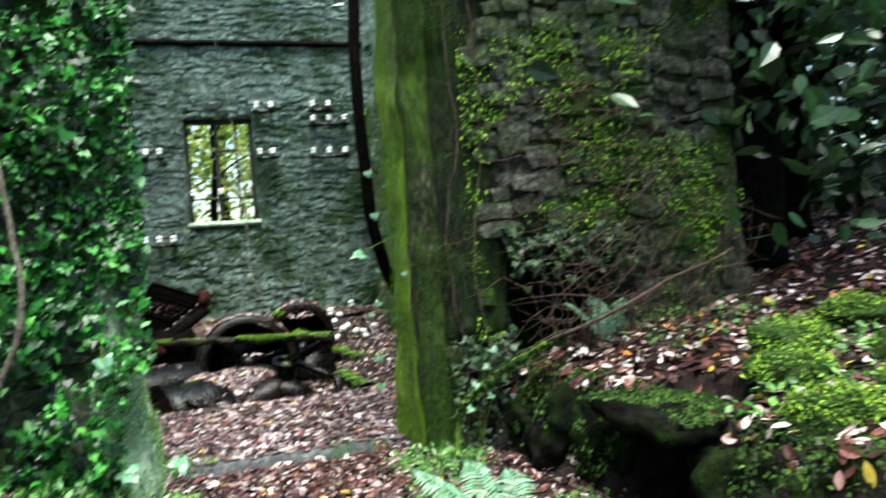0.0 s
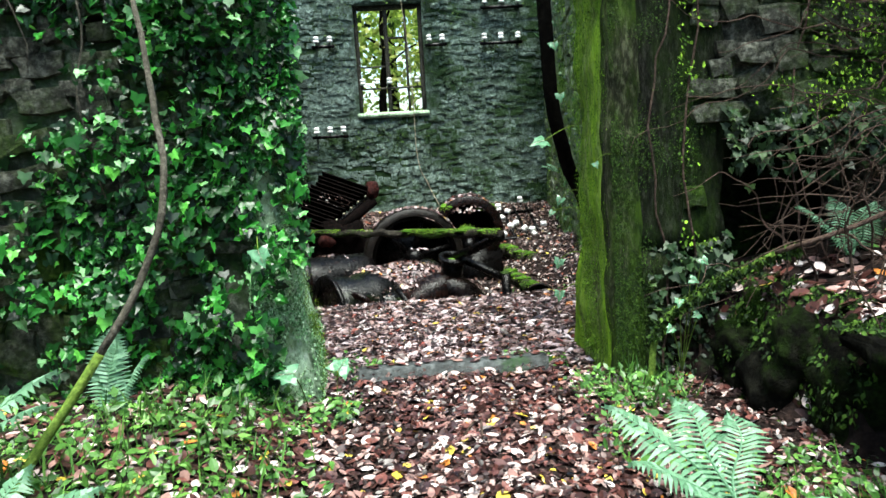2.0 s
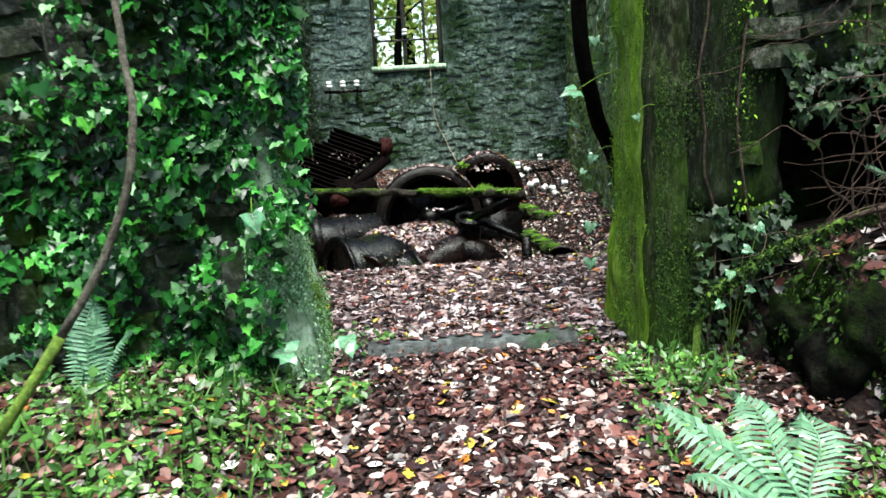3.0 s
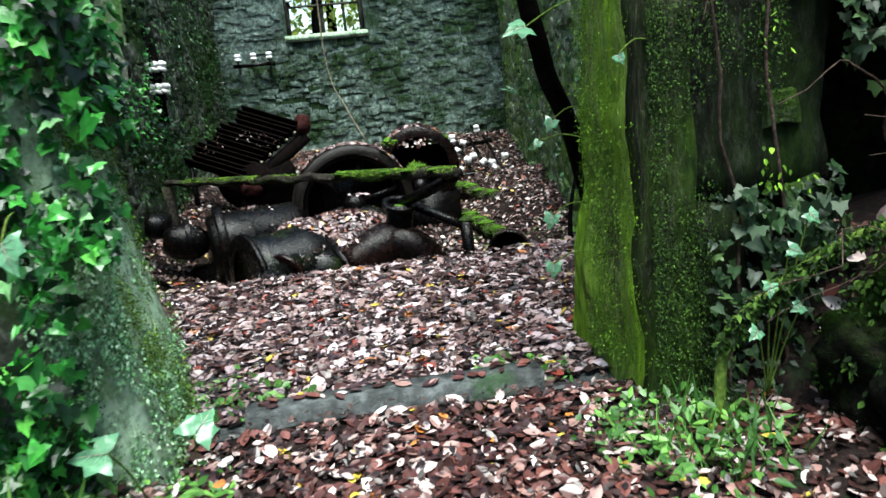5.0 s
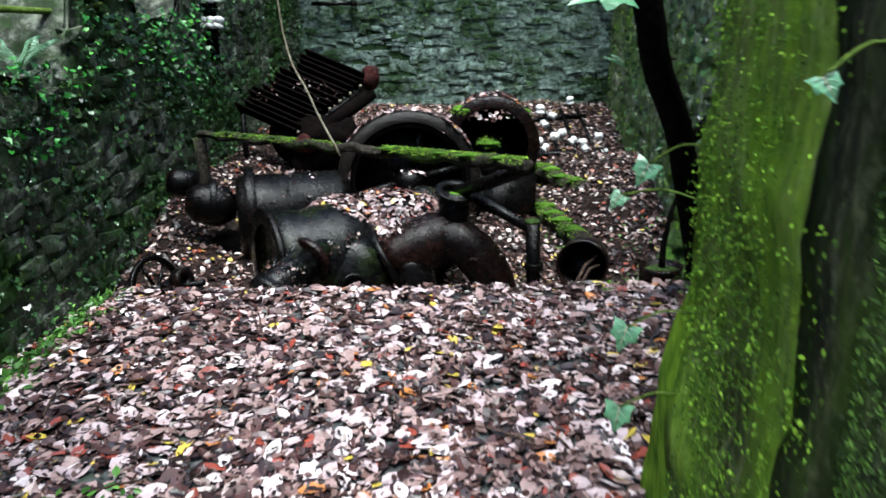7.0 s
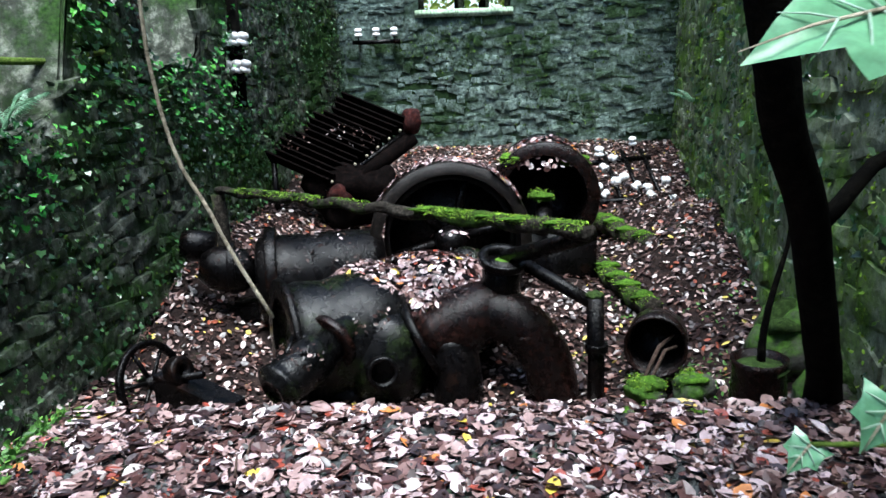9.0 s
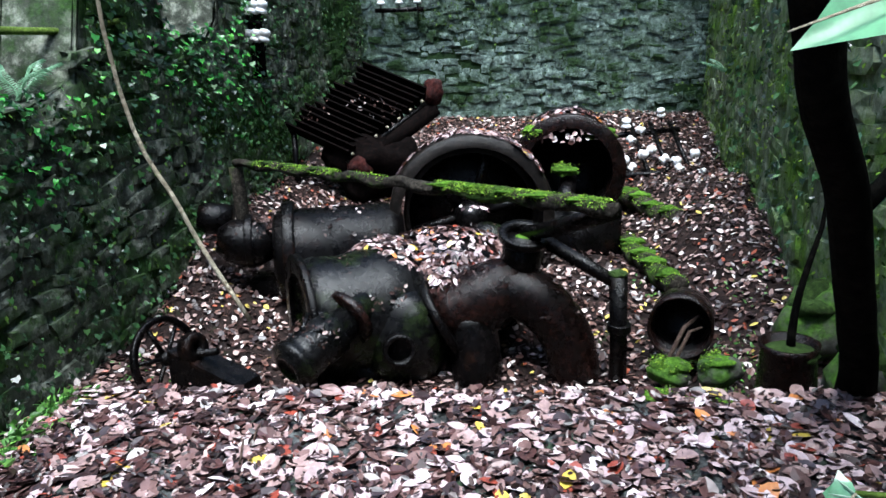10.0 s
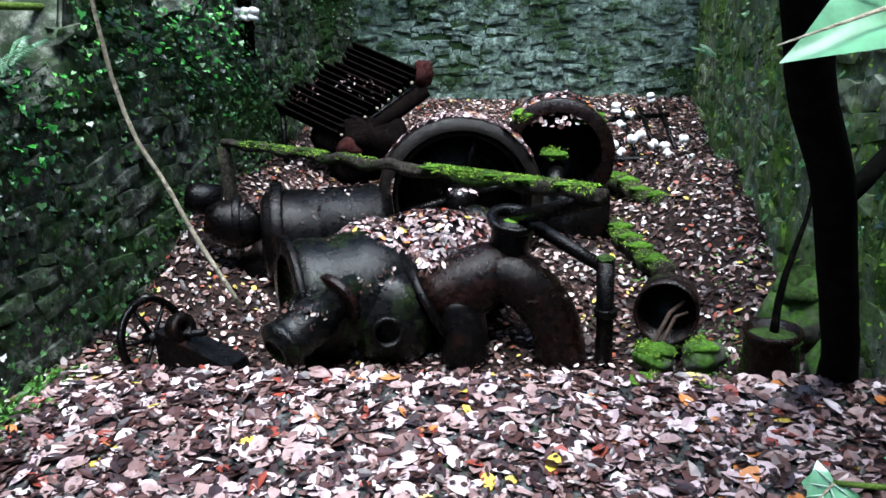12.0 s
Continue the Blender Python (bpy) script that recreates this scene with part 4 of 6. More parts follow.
mossy_pts = curve_points([(1.5, 4.31, 0.3), (1.58, 4.27, 0.42), (1.78, 4.2, 0.58), (1.95, 4.1, 0.68), (2.1, 4.02, 0.76)], 60)
rt = random.Random(4)
for k in range(64):
    x, y = rt.uniform(2.0, 3.3), rt.uniform(3.3, 4.45)
    z = ground_z(x, y)
    dx, dz = rt.uniform(-0.8, 0.5), rt.uniform(0.15, 1.0)
    stem("dead_twig", "dry brown twig tangled on the leafy bank", "twig", [(x, y, z - 0.02), (x + dx * 0.3, y - 0.05, z + dz * 0.6), (x + dx * 0.7, y - 0.2, z + dz * 0.9), (x + dx * 1.2, y - rt.uniform(0, 0.5), z + dz * rt.uniform(0.6, 1.0))], rt.uniform(0.002, 0.0065), 0.0012, M_TWIG, 18, 0.1, 5, k * 3.7)
for k in range(64):
    x, y, z = rt.uniform(2.7, 3.45), rt.uniform(4.1, 4.44), rt.uniform(0.75, 2.3)
    ex, ez = rt.uniform(0.5, 1.5), rt.uniform(-0.5, 0.35)
    stem("dead_twig", "reddish dry branch trailing across the dark wall", "twig", [(x, 4.5, z), (x - ex * 0.35, y - 0.08, z + ez * 0.2 + 0.06), (x - ex * 0.7, y - 0.2, z + ez * 0.6), (x - ex, y - rt.uniform(0.1, 0.5), z + ez)], rt.uniform(0.002, 0.0065), 0.0012, M_TWIG, 20, 0.11, 5, k * 2.3)
for k, x in enumerate((1.6, 1.78, 2.35)):
    stem("climbing_root", "thin dark root climbing the mossy door wall", "root", [(x, 4.46, -0.02), (x + 0.03, 4.45, 0.6), (x - 0.05, 4.46, 1.3), (x + 0.06, 4.45, 2.1), (x, 4.46, 3.4)], 0.007, 0.004, M_TWIG, 26, 0.05, 6, k * 2.0)
for k, (x, z) in enumerate(((-2.0, 1.9), (-2.3, 1.5), (-1.75, 1.4), (-1.2, 1.8), (-1.5, 2.4), (-2.6, 2.2))):
    stem("hanging_root", "pale dry root hanging on the ivy wall", "root", [(x, 4.4, z + 1.2), (x + 0.05, 4.38, z + 0.5), (x - 0.03, 4.37, z), (x + 0.04, 4.4, z - 0.6)], 0.008, 0.004, M_VINE, 16, 0.05, 5, k)
for k in range(14):
    x, y = rt.uniform(-0.6, 2.6), rt.uniform(5.1, 7.0)
    a = rt.uniform(0, 3.1)
    l = rt.uniform(0.1, 0.28)
    stem("fallen_twig", "thin dead twig among the wet leaves", "twig", [(x, y, -0.01), (x + math.cos(a) * l * 0.5, y + math.sin(a) * l * 0.5, 0.004), (x + math.cos(a) * l, y + math.sin(a) * l, -0.005)], 0.005, 0.003, M_TWIG, 8, 0.008, 5, k)
for k in range(10):
    x, y = rt.uniform(0.2, 1.7), rt.uniform(2.2, 4.4)
    a = rt.uniform(0, 3.1)
    l = rt.uniform(0.2, 0.5)
    z = ground_z(x, y)
    stem("fallen_twig", "crooked dead twig lying on the leafy path", "twig", [(x, y, z + 0.01), (x + math.cos(a) * l * 0.5, y + math.sin(a) * l * 0.5, z + 0.03), (x + math.cos(a) * l, y + math.sin(a) * l, z + 0.0)], 0.008, 0.004, M_TWIG, 8, 0.02, 5, k)

# ---- ferns and plants ----
def frond_bm(length, width, arch, seed):
    """One frond along +y: a midrib with paired leaflets that shorten to the tip and droop."""
    rng = random.Random(seed)
    bm = bmesh.new()
    n = 26
    pts = [Vector((0.02 * math.sin(i * 0.3 + seed), length * i / n * (1 - 0.12 * (i / n)), arch * math.sin(math.pi * 0.62 * i / n))) for i in range(n + 1)]
    tube_bm(pts, [0.005 * (1 - 0.8 * i / n) + 0.0008 for i in range(n + 1)], 5, True, bm)
    for i in range(3, n):
        u = i / n
        l = width * (math.sin(math.pi * min(1, u * 0.9 + 0.12)) ** 0.75) * rng.uniform(0.88, 1.08)
        if u > 0.75:
            l *= (1 - u) / 0.25 * 0.9 + 0.1
        h = length / n * 0.43
        for s in (-1, 1):
            b, d = pts[i], Vector((s, 0.35, -0.12 + rng.uniform(-0.08, 0.08))).normalized()
            q = [b + Vector((0, -h * 0.6, 0)), b + d * l * 0.5 + Vector((0, -h, 0.012)), b + d * l + Vector((0, 0, -0.012)), b + d * l * 0.5 + Vector((0, h, 0.012)), b + Vector((0, h * 0.6, 0))]
            v = [bm.verts.new(p) for p in q]
            bm.faces.new((v[0], v[1], v[3], v[4]))
            bm.faces.new((v[1], v[2], v[3]))
    return bm


def fern(at, fronds, label):
    t = thing("fern", label, "fern", at, "ferns")
    for k, (yaw, length, width, arch, pitch) in enumerate(fronds):
        me = bpy.data.meshes.new("frond")
        bm = frond_bm(length, width, arch, k + at[0] * 10)
        bm.to_mesh(me)
        bm.free()
        me.materials.append(M_FERN)
        ob = new("frond", me)
        ob.parent = t
        ob.matrix_basis = pose(0, 0, 0, pitch, 0, yaw)
    return t


fern((-1.62, 3.3, 0.12), [(-72, 0.8, 0.16, 0.2, 25), (-100, 0.8, 0.16, 0.2, 20), (-50, 0.6, 0.13, 0.2, 35), (-125, 0.75, 0.15, 0.15, 15), (60, 0.5, 0.12, 0.2, 40)], "pale green fern arching over the leaf litter")
fern((-1.22, 2.75, 0.1), [(-70, 0.62, 0.14, 0.14, 15), (-100, 0.62, 0.14, 0.14, 12), (-40, 0.5, 0.12, 0.15, 25), (150, 0.5, 0.12, 0.1, 20)], "low pale blue-green fern at the path edge")
fern((-1.2, 4.25, 0.1), [(10, 0.55, 0.11, 0.15, 60), (-25, 0.5, 0.1, 0.1, 70), (40, 0.45, 0.1, 0.1, 55), (-80, 0.4, 0.09, 0.1, 45)], "upright green fern against the ivy wall")
fern((1.25, 2.9, 0.06), [(60, 0.62, 0.15, 0.16, 20), (95, 0.5, 0.13, 0.12, 15), (20, 0.5, 0.13, 0.15, 25), (-20, 0.4, 0.12, 0.12, 30), (140, 0.5, 0.13, 0.1, 15), (-160, 0.45, 0.12, 0.1, 12)], "pale fern with broad fronds beside the path")
fern((0.25, 2.75, 0.0), [(80, 0.25, 0.07, 0.05, 15), (-60, 0.25, 0.07, 0.05, 15), (10, 0.22, 0.06, 0.05, 25)], "small green fern sprig in the leaves")
fern((2.55, 4.3, 0.65), [(70, 0.4, 0.1, 0.1, 30), (-60, 0.4, 0.1, 0.1, 30), (170, 0.4, 0.1, 0.1, 20), (10, 0.35, 0.1, 0.1, 50)], "green fern under the dead twigs")
fern((3.34, 13.5, 0.75), [(95, 0.4, 0.1, 0.08, 10), (130, 0.3, 0.08, 0.08, 5), (60, 0.3, 0.08, 0.08, 20)], "small fern growing from the side wall")

rng = np.random.default_rng(11)


def area_points(n, x0, x1, y0, y1, zf, lift=0.012, keep=None):
    x, y = rng.uniform(x0, x1, n), rng.uniform(y0, y1, n)
    if keep is not None:
        ok = np.array([keep(a, b) for a, b in zip(x, y)])
        x, y = x[ok], y[ok]
    p = np.array([(a, b, zf(a, b) + lift * rng.uniform(0.3, 1.8)) for a, b in zip(x, y)])
    return p


def ground_normals(p):
    return np.array([tuple(ground_normal(a, b)) for a, b, _ in p])


p = area_points(9500, -0.84, RIGHT_X, 4.95, EDGE_Y + 0.04, lambda a, b: -0.03)
scatter("leaf_litter", FALLEN, p, np.tile((0, 0, 1), (len(p), 1)), rng.uniform(0.035, 0.098, len(p)), M_LITTER, "wet pale and brown fallen leaves on the ledge", "leaves", 0.22, rng)
p = area_points(9000, -0.84, RIGHT_X, 4.95, EDGE_Y + 0.04, lambda q, w_: -0.018)
scatter("leaf_litter", FALLEN, p, np.tile((0, 0, 1), (len(p), 1)), rng.uniform(0.012, 0.035, len(p)), M_SCRAP, "crumbled leaf scraps on the ledge", "leaves", 0.4, rng)
p = area_points(8000, -0.6, 2.0, 1.8, 4.75, ground_z, 0.03)
scatter("leaf_litter", FALLEN, p, ground_normals(p), rng.uniform(0.012, 0.035, len(p)), M_SCRAP, "crumbled leaf scraps on the path", "leaves", 0.4, rng)
p = area_points(15000, -1.2, 2.2, 1.4, 4.73, ground_z, 0.012, lambda a, b: abs(a - 0.75) < 0.9 + 0.6 * rng.uniform(-1, 1))
scatter("leaf_litter", FALLEN, p, ground_normals(p), rng.uniform(0.03, 0.085, len(p)), M_RUSSET, "reddish brown fallen leaves on the path", "leaves", 0.28, rng)
p = area_points(5000, 1.9, 6.0, 0.6, 4.5, ground_z, 0.015)
scatter("leaf_litter", FALLEN, p, ground_normals(p), rng.uniform(0.04, 0.1, len(p)), M_RUSSET, "russet leaves covering the raised bank", "leaves", 0.3, rng)
p = area_points(2500, 3.6, 7.5, 4.5, 9.0, ground_z, 0.015)
scatter("leaf_litter", FALLEN, p, ground_normals(p), rng.uniform(0.05, 0.1, len(p)), M_RUSSET, "russet leaves on the slope beyond the wall", "leaves", 0.3, rng)
p = area_points(9000, -5.0, 6.0, -3.0, 1.6, ground_z, 0.015)
scatter("leaf_litter", FALLEN, p, ground_normals(p), rng.uniform(0.04, 0.09, len(p)), M_RUSSET, "brown leaves covering the woodland path", "leaves", 0.3, rng)
p = area_points(4200, -3.2, -0.1, 1.6, 4.5, ground_z, 0.02)
scatter("leaf_litter", FALLEN, p, ground_normals(p), rng.uniform(0.04, 0.09, len(p)), M_RUSSET, "scattered brown leaves under the ferns", "leaves", 0.3, rng)
p = area_points(34000, LEFT_X - 0.1, RIGHT_X + 1.0, EDGE_Y, FAR_Y, ground_z, 0.02)
scatter("leaf_litter", FALLEN, p, ground_normals(p), rng.uniform(0.025, 0.07, len(p)), M_PITLITTER, "fallen leaves drifted over the sunken floor", "leaves", 0.35, rng)


p = np.stack([rng.uniform(0.0, 1.0, 26), rng.uniform(4.81, 4.9, 26), np.full(26, 0.099)], 1)
scatter("leaf_litter", FALLEN, p, np.tile((0, 0, 1), (26, 1)), rng.uniform(0.035, 0.075, 26), M_RUSSET, "a few wet leaves stuck to the door sill", "leaves", 0.1, rng)


def on_top(c, s, n, top=0.35):
    """Points on the upper part of a rounded body."""
    d = rng.normal(0, 1, (n * 4, 3))
    d /= np.linalg.norm(d, axis=1)[:, None]
    d = d[d[:, 2] > top][:n]
    return np.array(c) + d * np.array(s) * 1.015, d


tops = [((0.4, 9.72, -0.43), (0.62, 0.54, 0.38), 1500, 0.1), ((0.02, 9.45, -0.5), (0.42, 0.42, 0.47), 480, 0.62), ((0.55, 9.3, -0.4), (0.25, 0.2, 0.22), 50, 0.6), ((1.38, 11.05, 0.19), (0.46, 0.42, 0.46), 420, 0.5), ((-0.45, 10.25, -0.34), (0.5, 0.34, 0.37), 130, 0.75), ((0.42, 9.45, -0.42), (0.3, 0.3, 0.28), 260, 0.35), ((0.6, 9.87, -0.2), (0.28, 0.22, 0.3), 30, 0.8)]
pp, nn = [], []
for c, s, n, top in tops:
    a, b = on_top(c, s, n, top)
    pp.append(a)
    nn.append(b)
for r in (0.66,):
    a = rng.uniform(radians(30), radians(150), 560)
    q = np.stack([W.x + r * np.cos(a), W.y + rng.uniform(-0.12, 0.14, 560), W.z + r * np.sin(a) + 0.008], 1)
    pp.append(q)
    nn.append(np.stack([np.cos(a), 0 * a, np.sin(a)], 1))
p, n = np.concatenate(pp), np.concatenate(nn)
scatter("leaf_litter", FALLEN, p, n, rng.uniform(0.035, 0.075, len(p)), M_LITTER, "leaves lying on top of the rusty machines", "leaves", 0.25, rng)

crust = [((-0.05, 9.32, -0.5), (0.5, 0.42, 0.45), 900, 0.3), ((-0.5, 10.22, -0.34), (0.55, 0.36, 0.38), 700, 0.3), ((0.75, 9.28, -0.38), (0.35, 0.22, 0.24), 500, 0.3), ((1.15, 9.2, -0.55), (0.22, 0.2, 0.3), 250, 0.3), ((-1.16, 10.06, -0.21), (0.22, 0.2, 0.2), 200, 0.3), ((0.7, 10.05, -0.38), (0.28, 0.21, 0.31), 220, 0.4), ((-0.75, 12.4, 0.42), (0.6, 0.5, 0.3), 260, 0.3), ((-0.28, 8.72, -0.47), (0.2, 0.25, 0.16), 160, 0.3)]
q = [on_top(*c) for c in crust]
p, n = np.concatenate([a for a, b in q]), np.concatenate([b for a, b in q])
ok = np.array([soft_noise(*v, 3.0) for v in p]) > rng.uniform(-0.4, 0.5, len(p))
scatter("leaf_litter", FALLEN, p[ok], n[ok], rng.uniform(0.012, 0.04, ok.sum()), M_SCRAP, "wet leaf scraps stuck to the rusty machines", "leaves", 0.3, rng)

# ivy over the door wall: denser towards the doorway, in overlapping clumps
n = 26000
x, z = DOOR_L + 0.06 - 3.6 * rng.beta(1.0, 1.5, n), rng.uniform(0.03, 4.4, n)
dens = np.array([0.3 + 1.0 * soft_noise(a, b, 7, 1.5) + 0.5 * soft_noise(a, b, 17, 5.0) + 0.55 * smooth_step(-1.75, -1.15, a) * smooth_step(2.6, 1.4, b) + 0.45 * smooth_step(1.5, 2.1, b) for a, b in zip(x, z)])
bare = (z < 0.8) & (x > -0.44 + 0.1 * z)
ok = (dens > rng.uniform(0.12, 1.05, n)) & ~bare
x, z, dens = x[ok], z[ok], dens[ok]
deep = np.array([0.03 + 0.2 * max(0, soft_noise(a, b, 9, 2.2) + 0.45) for a, b in zip(x, z)]) * rng.uniform(0.2, 1.2, len(x))
y = 4.47 - deep
p = np.stack([x, y, z], 1)
scatter("ivy", LOBED, p, np.tile((0.05, -1, 0.6), (len(p), 1)), 0.026 + 0.062 * rng.beta(1.2, 2.4, len(p)), M_IVY, "thick glossy green ivy hanging over the door wall", "ivy", 0.6, rng, (0, -0.1, -1))
n = 900
p = np.stack([DOOR_L - 0.08 + rng.uniform(0, 0.1, n), rng.uniform(4.5, 4.98, n), rng.uniform(1.1, 3.6, n)], 1)
scatter("ivy", LOBED, p, np.tile((1, -0.4, 0.5), (n, 1)), rng.uniform(0.03, 0.08, n), M_IVY, "ivy leaves curling round the door jamb", "ivy", 0.5, rng, (0.2, 0, -1))


def side_ivy(n, x_of, nx, z0, z1, size, label, mat, y0=5.1, top=lambda y: 9.0):
    y, z = rng.uniform(y0, FAR_Y - 0.1, n), rng.uniform(z0, z1, n)
    ok = np.array([0.45 + 0.9 * soft_noise(a, b, 4 + nx, 0.9) for a, b in zip(y, z)]) > rng.uniform(0.1, 0.9, n)
    ok &= z < np.array([top(v) for v in y])
    y, z = y[ok], z[ok]
    x = np.array([x_of(a) for a in y]) + nx * rng.uniform(0.03, 0.12, len(y))
    scatter("ivy", LOBED, np.stack([x, y, z], 1), np.tile((nx, -0.2, 0.35), (len(y), 1)), rng.uniform(*size, len(y)), mat, label, "ivy", 0.4, rng, (0, 0, -1))


side_ivy(17000, lambda y: LEFT_X + LEFT_SLOPE * (y - 8), 1, -0.7, 3.4, (0.015, 0.05), "small dark ivy creeping over the side wall", M_DARKIVY, top=left_top)
n = 5200
y, z = rng.uniform(6.6, 12.0, n), 0.4 + 2.6 * rng.beta(1.2, 1.4, n)
ok = np.array([soft_noise(q, w_, 31, 1.0) + 0.4 if w_ < left_top(q) + 0.08 else -1 for q, w_ in zip(y, z)]) > rng.uniform(0, 0.8, n)
p = np.stack([LEFT_X + LEFT_SLOPE * (y[ok] - 8) + rng.uniform(0.04, 0.14, ok.sum()), y[ok], z[ok]], 1)
scatter("ivy", LOBED, p, np.tile((0.7, -0.3, 0.9), (len(p), 1)), rng.uniform(0.025, 0.06, len(p)), M_IVY, "fresh green ivy high on the side wall", "ivy", 0.5, rng, (0, 0, -1))
side_ivy(3500, right_x, -1, -0.3, 3.6, (0.03, 0.075), "sparse ivy and weeds on the mossy wall", M_DARKIVY)
# ivy in the dim leaf tones, to darken the shaded part of the wall
n = 230
p = np.stack([rng.uniform(1.52, 2.0, n), 4.46 - rng.uniform(0.0, 0.06, n), rng.uniform(0.0, 0.75, n) ** 1.0], 1)
scatter("ivy", LOBED, p, np.tile((0, -1, 0.5), (n, 1)), rng.uniform(0.025, 0.05, n), M_DIM_LEAVES, "ivy low on the mossy door wall, shade in its colour", "ivy", 0.4, rng, (0, 0, -1))

# fringe over the hollow, its leaves darkened as if in shade
n = 520
drop = rng.beta(1.0, 2.2, n)
x = rng.uniform(1.62, 2.95, n)
p = np.stack([x, 4.46 - rng.uniform(0, 0.1, n), np.where(x < 1.96, 0.74, 1.4) - 0.38 * drop + 0.06 * np.sin(x * 17)], 1)
scatter("ivy", LOBED, p, np.tile((0, -1, 0.4), (n, 1)), rng.uniform(0.03, 0.07, n), M_DIM_LEAVES, "ivy fringe hanging over the wall hollow, shade in its colour", "ivy", 0.5, rng, (0, 0, -1))

# moss fibres on the door wall and jamb, thinned away from the door as shade
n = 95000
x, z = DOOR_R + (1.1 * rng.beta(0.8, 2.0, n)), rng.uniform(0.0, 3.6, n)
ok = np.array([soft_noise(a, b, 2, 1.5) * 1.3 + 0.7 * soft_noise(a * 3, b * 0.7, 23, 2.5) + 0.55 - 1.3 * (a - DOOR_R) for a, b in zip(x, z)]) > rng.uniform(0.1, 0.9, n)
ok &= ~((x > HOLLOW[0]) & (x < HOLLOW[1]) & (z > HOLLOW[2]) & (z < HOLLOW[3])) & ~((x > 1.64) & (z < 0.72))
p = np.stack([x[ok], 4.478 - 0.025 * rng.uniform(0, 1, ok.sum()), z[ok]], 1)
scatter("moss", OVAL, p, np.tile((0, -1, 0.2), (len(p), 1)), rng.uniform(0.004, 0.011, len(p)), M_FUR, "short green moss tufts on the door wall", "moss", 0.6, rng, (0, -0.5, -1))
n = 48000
# light-toned fibres gather at the jamb's back edge, where light falls
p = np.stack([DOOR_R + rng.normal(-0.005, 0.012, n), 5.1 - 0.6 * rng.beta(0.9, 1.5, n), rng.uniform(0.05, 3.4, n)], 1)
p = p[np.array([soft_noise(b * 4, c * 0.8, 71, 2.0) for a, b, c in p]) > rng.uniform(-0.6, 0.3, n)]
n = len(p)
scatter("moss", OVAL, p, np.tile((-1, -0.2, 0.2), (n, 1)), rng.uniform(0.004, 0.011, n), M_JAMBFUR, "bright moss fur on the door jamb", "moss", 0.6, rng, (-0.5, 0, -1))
n = 26000
x, z = rng.uniform(1.7, 3.84, n), rng.uniform(0.5, 4.4, n)
ok = np.array([soft_noise(a, b, 61, 1.4) for a, b in zip(x, z)]) > rng.uniform(-0.05, 0.5, n)
ok &= ~((x > HOLLOW[0]) & (x < HOLLOW[1]) & (z > HOLLOW[2]) & (z < HOLLOW[3])) & (z > 0.72)
p = np.stack([x[ok], 4.46 - 0.05 * rng.uniform(0, 1, ok.sum()), z[ok]], 1)
scatter("moss", OVAL, p, np.tile((0, -1, 0.4), (len(p), 1)), rng.uniform(0.012, 0.032, len(p)), M_JAMBFUR, "hanging cushions of green moss on the rubble wall", "moss", 0.7, rng, (0, -0.4, -1))
n = 15000
y, z = rng.uniform(6.5, FAR_Y - 0.1, n), rng.uniform(-0.7, 3.4, n)
ok = np.array([soft_noise(a, b, 12, 1.3) + 0.45 if b < left_top(a) else -1 for a, b in zip(y, z)]) > rng.uniform(0, 0.9, n)
p = np.stack([LEFT_X + LEFT_SLOPE * (y[ok] - 8) + rng.uniform(0.02, 0.07, ok.sum()), y[ok], z[ok]], 1)
scatter("moss", OVAL, p, np.tile((1, -0.2, 0.3), (len(p), 1)), rng.uniform(0.015, 0.04, len(p)), M_FUR, "moss and small weeds on the side wall", "moss", 0.6, rng, (0.3, 0, -1))
n = 12000
y, z = rng.uniform(7.5, FAR_Y - 0.1, n), rng.uniform(-0.4, 3.4, n)
ok = np.array([soft_noise(a, b, 15, 1.3) + 0.45 for a, b in zip(y, z)]) > rng.uniform(0, 0.9, n)
p = np.stack([np.array([right_x(v) for v in y[ok]]) - rng.uniform(0.02, 0.06, ok.sum()), y[ok], z[ok]], 1)
scatter("moss", OVAL, p, np.tile((-1, -0.2, 0.3), (len(p), 1)), rng.uniform(0.015, 0.035, len(p)), M_BRIGHTFUR, "green moss on the ruined side wall", "moss", 0.6, rng, (-0.3, 0, -1))
n = 6000
x, z = rng.uniform(-1.5, 3.6, n), rng.uniform(0.1, 4.5, n)
ok = np.array([soft_noise(a, b, 21, 1.1) + 0.15 + 0.5 * math.exp(-((a - 0.6) / 0.9) ** 2 - ((b - 1.7) / 0.5) ** 2) for a, b in zip(x, z)]) > rng.uniform(0.1, 0.9, n)
ok &= ~((x > WIN_X0) & (x < WIN_X1) & (z > WIN_Z0) & (z < WIN_Z1))
p = np.stack([x[ok], FAR_Y - rng.uniform(0.0, 0.04, ok.sum()), z[ok]], 1)
scatter("moss", OVAL, p, np.tile((0, -1, 0.3), (len(p), 1)), rng.uniform(0.02, 0.05, len(p)), M_FUR, "moss patches on the far wall", "moss", 0.6, rng, (0, -0.3, -1))
n = 34000
y, z = rng.uniform(4.48, 4.98, n), rng.uniform(0.05, 1.9, n)
ok = np.array([soft_noise(q * 2, w_, 41, 3.0) * 1.4 + 0.25 for q, w_ in zip(y, z)]) > rng.uniform(0, 0.9, n)
p = np.stack([DOOR_L - 0.1 * np.array([smooth_step(0.1, 1.3, v) for v in z[ok]]) + 0.03 * (z[ok] < 0.5) + rng.normal(0.005, 0.012, ok.sum()), y[ok], z[ok]], 1)
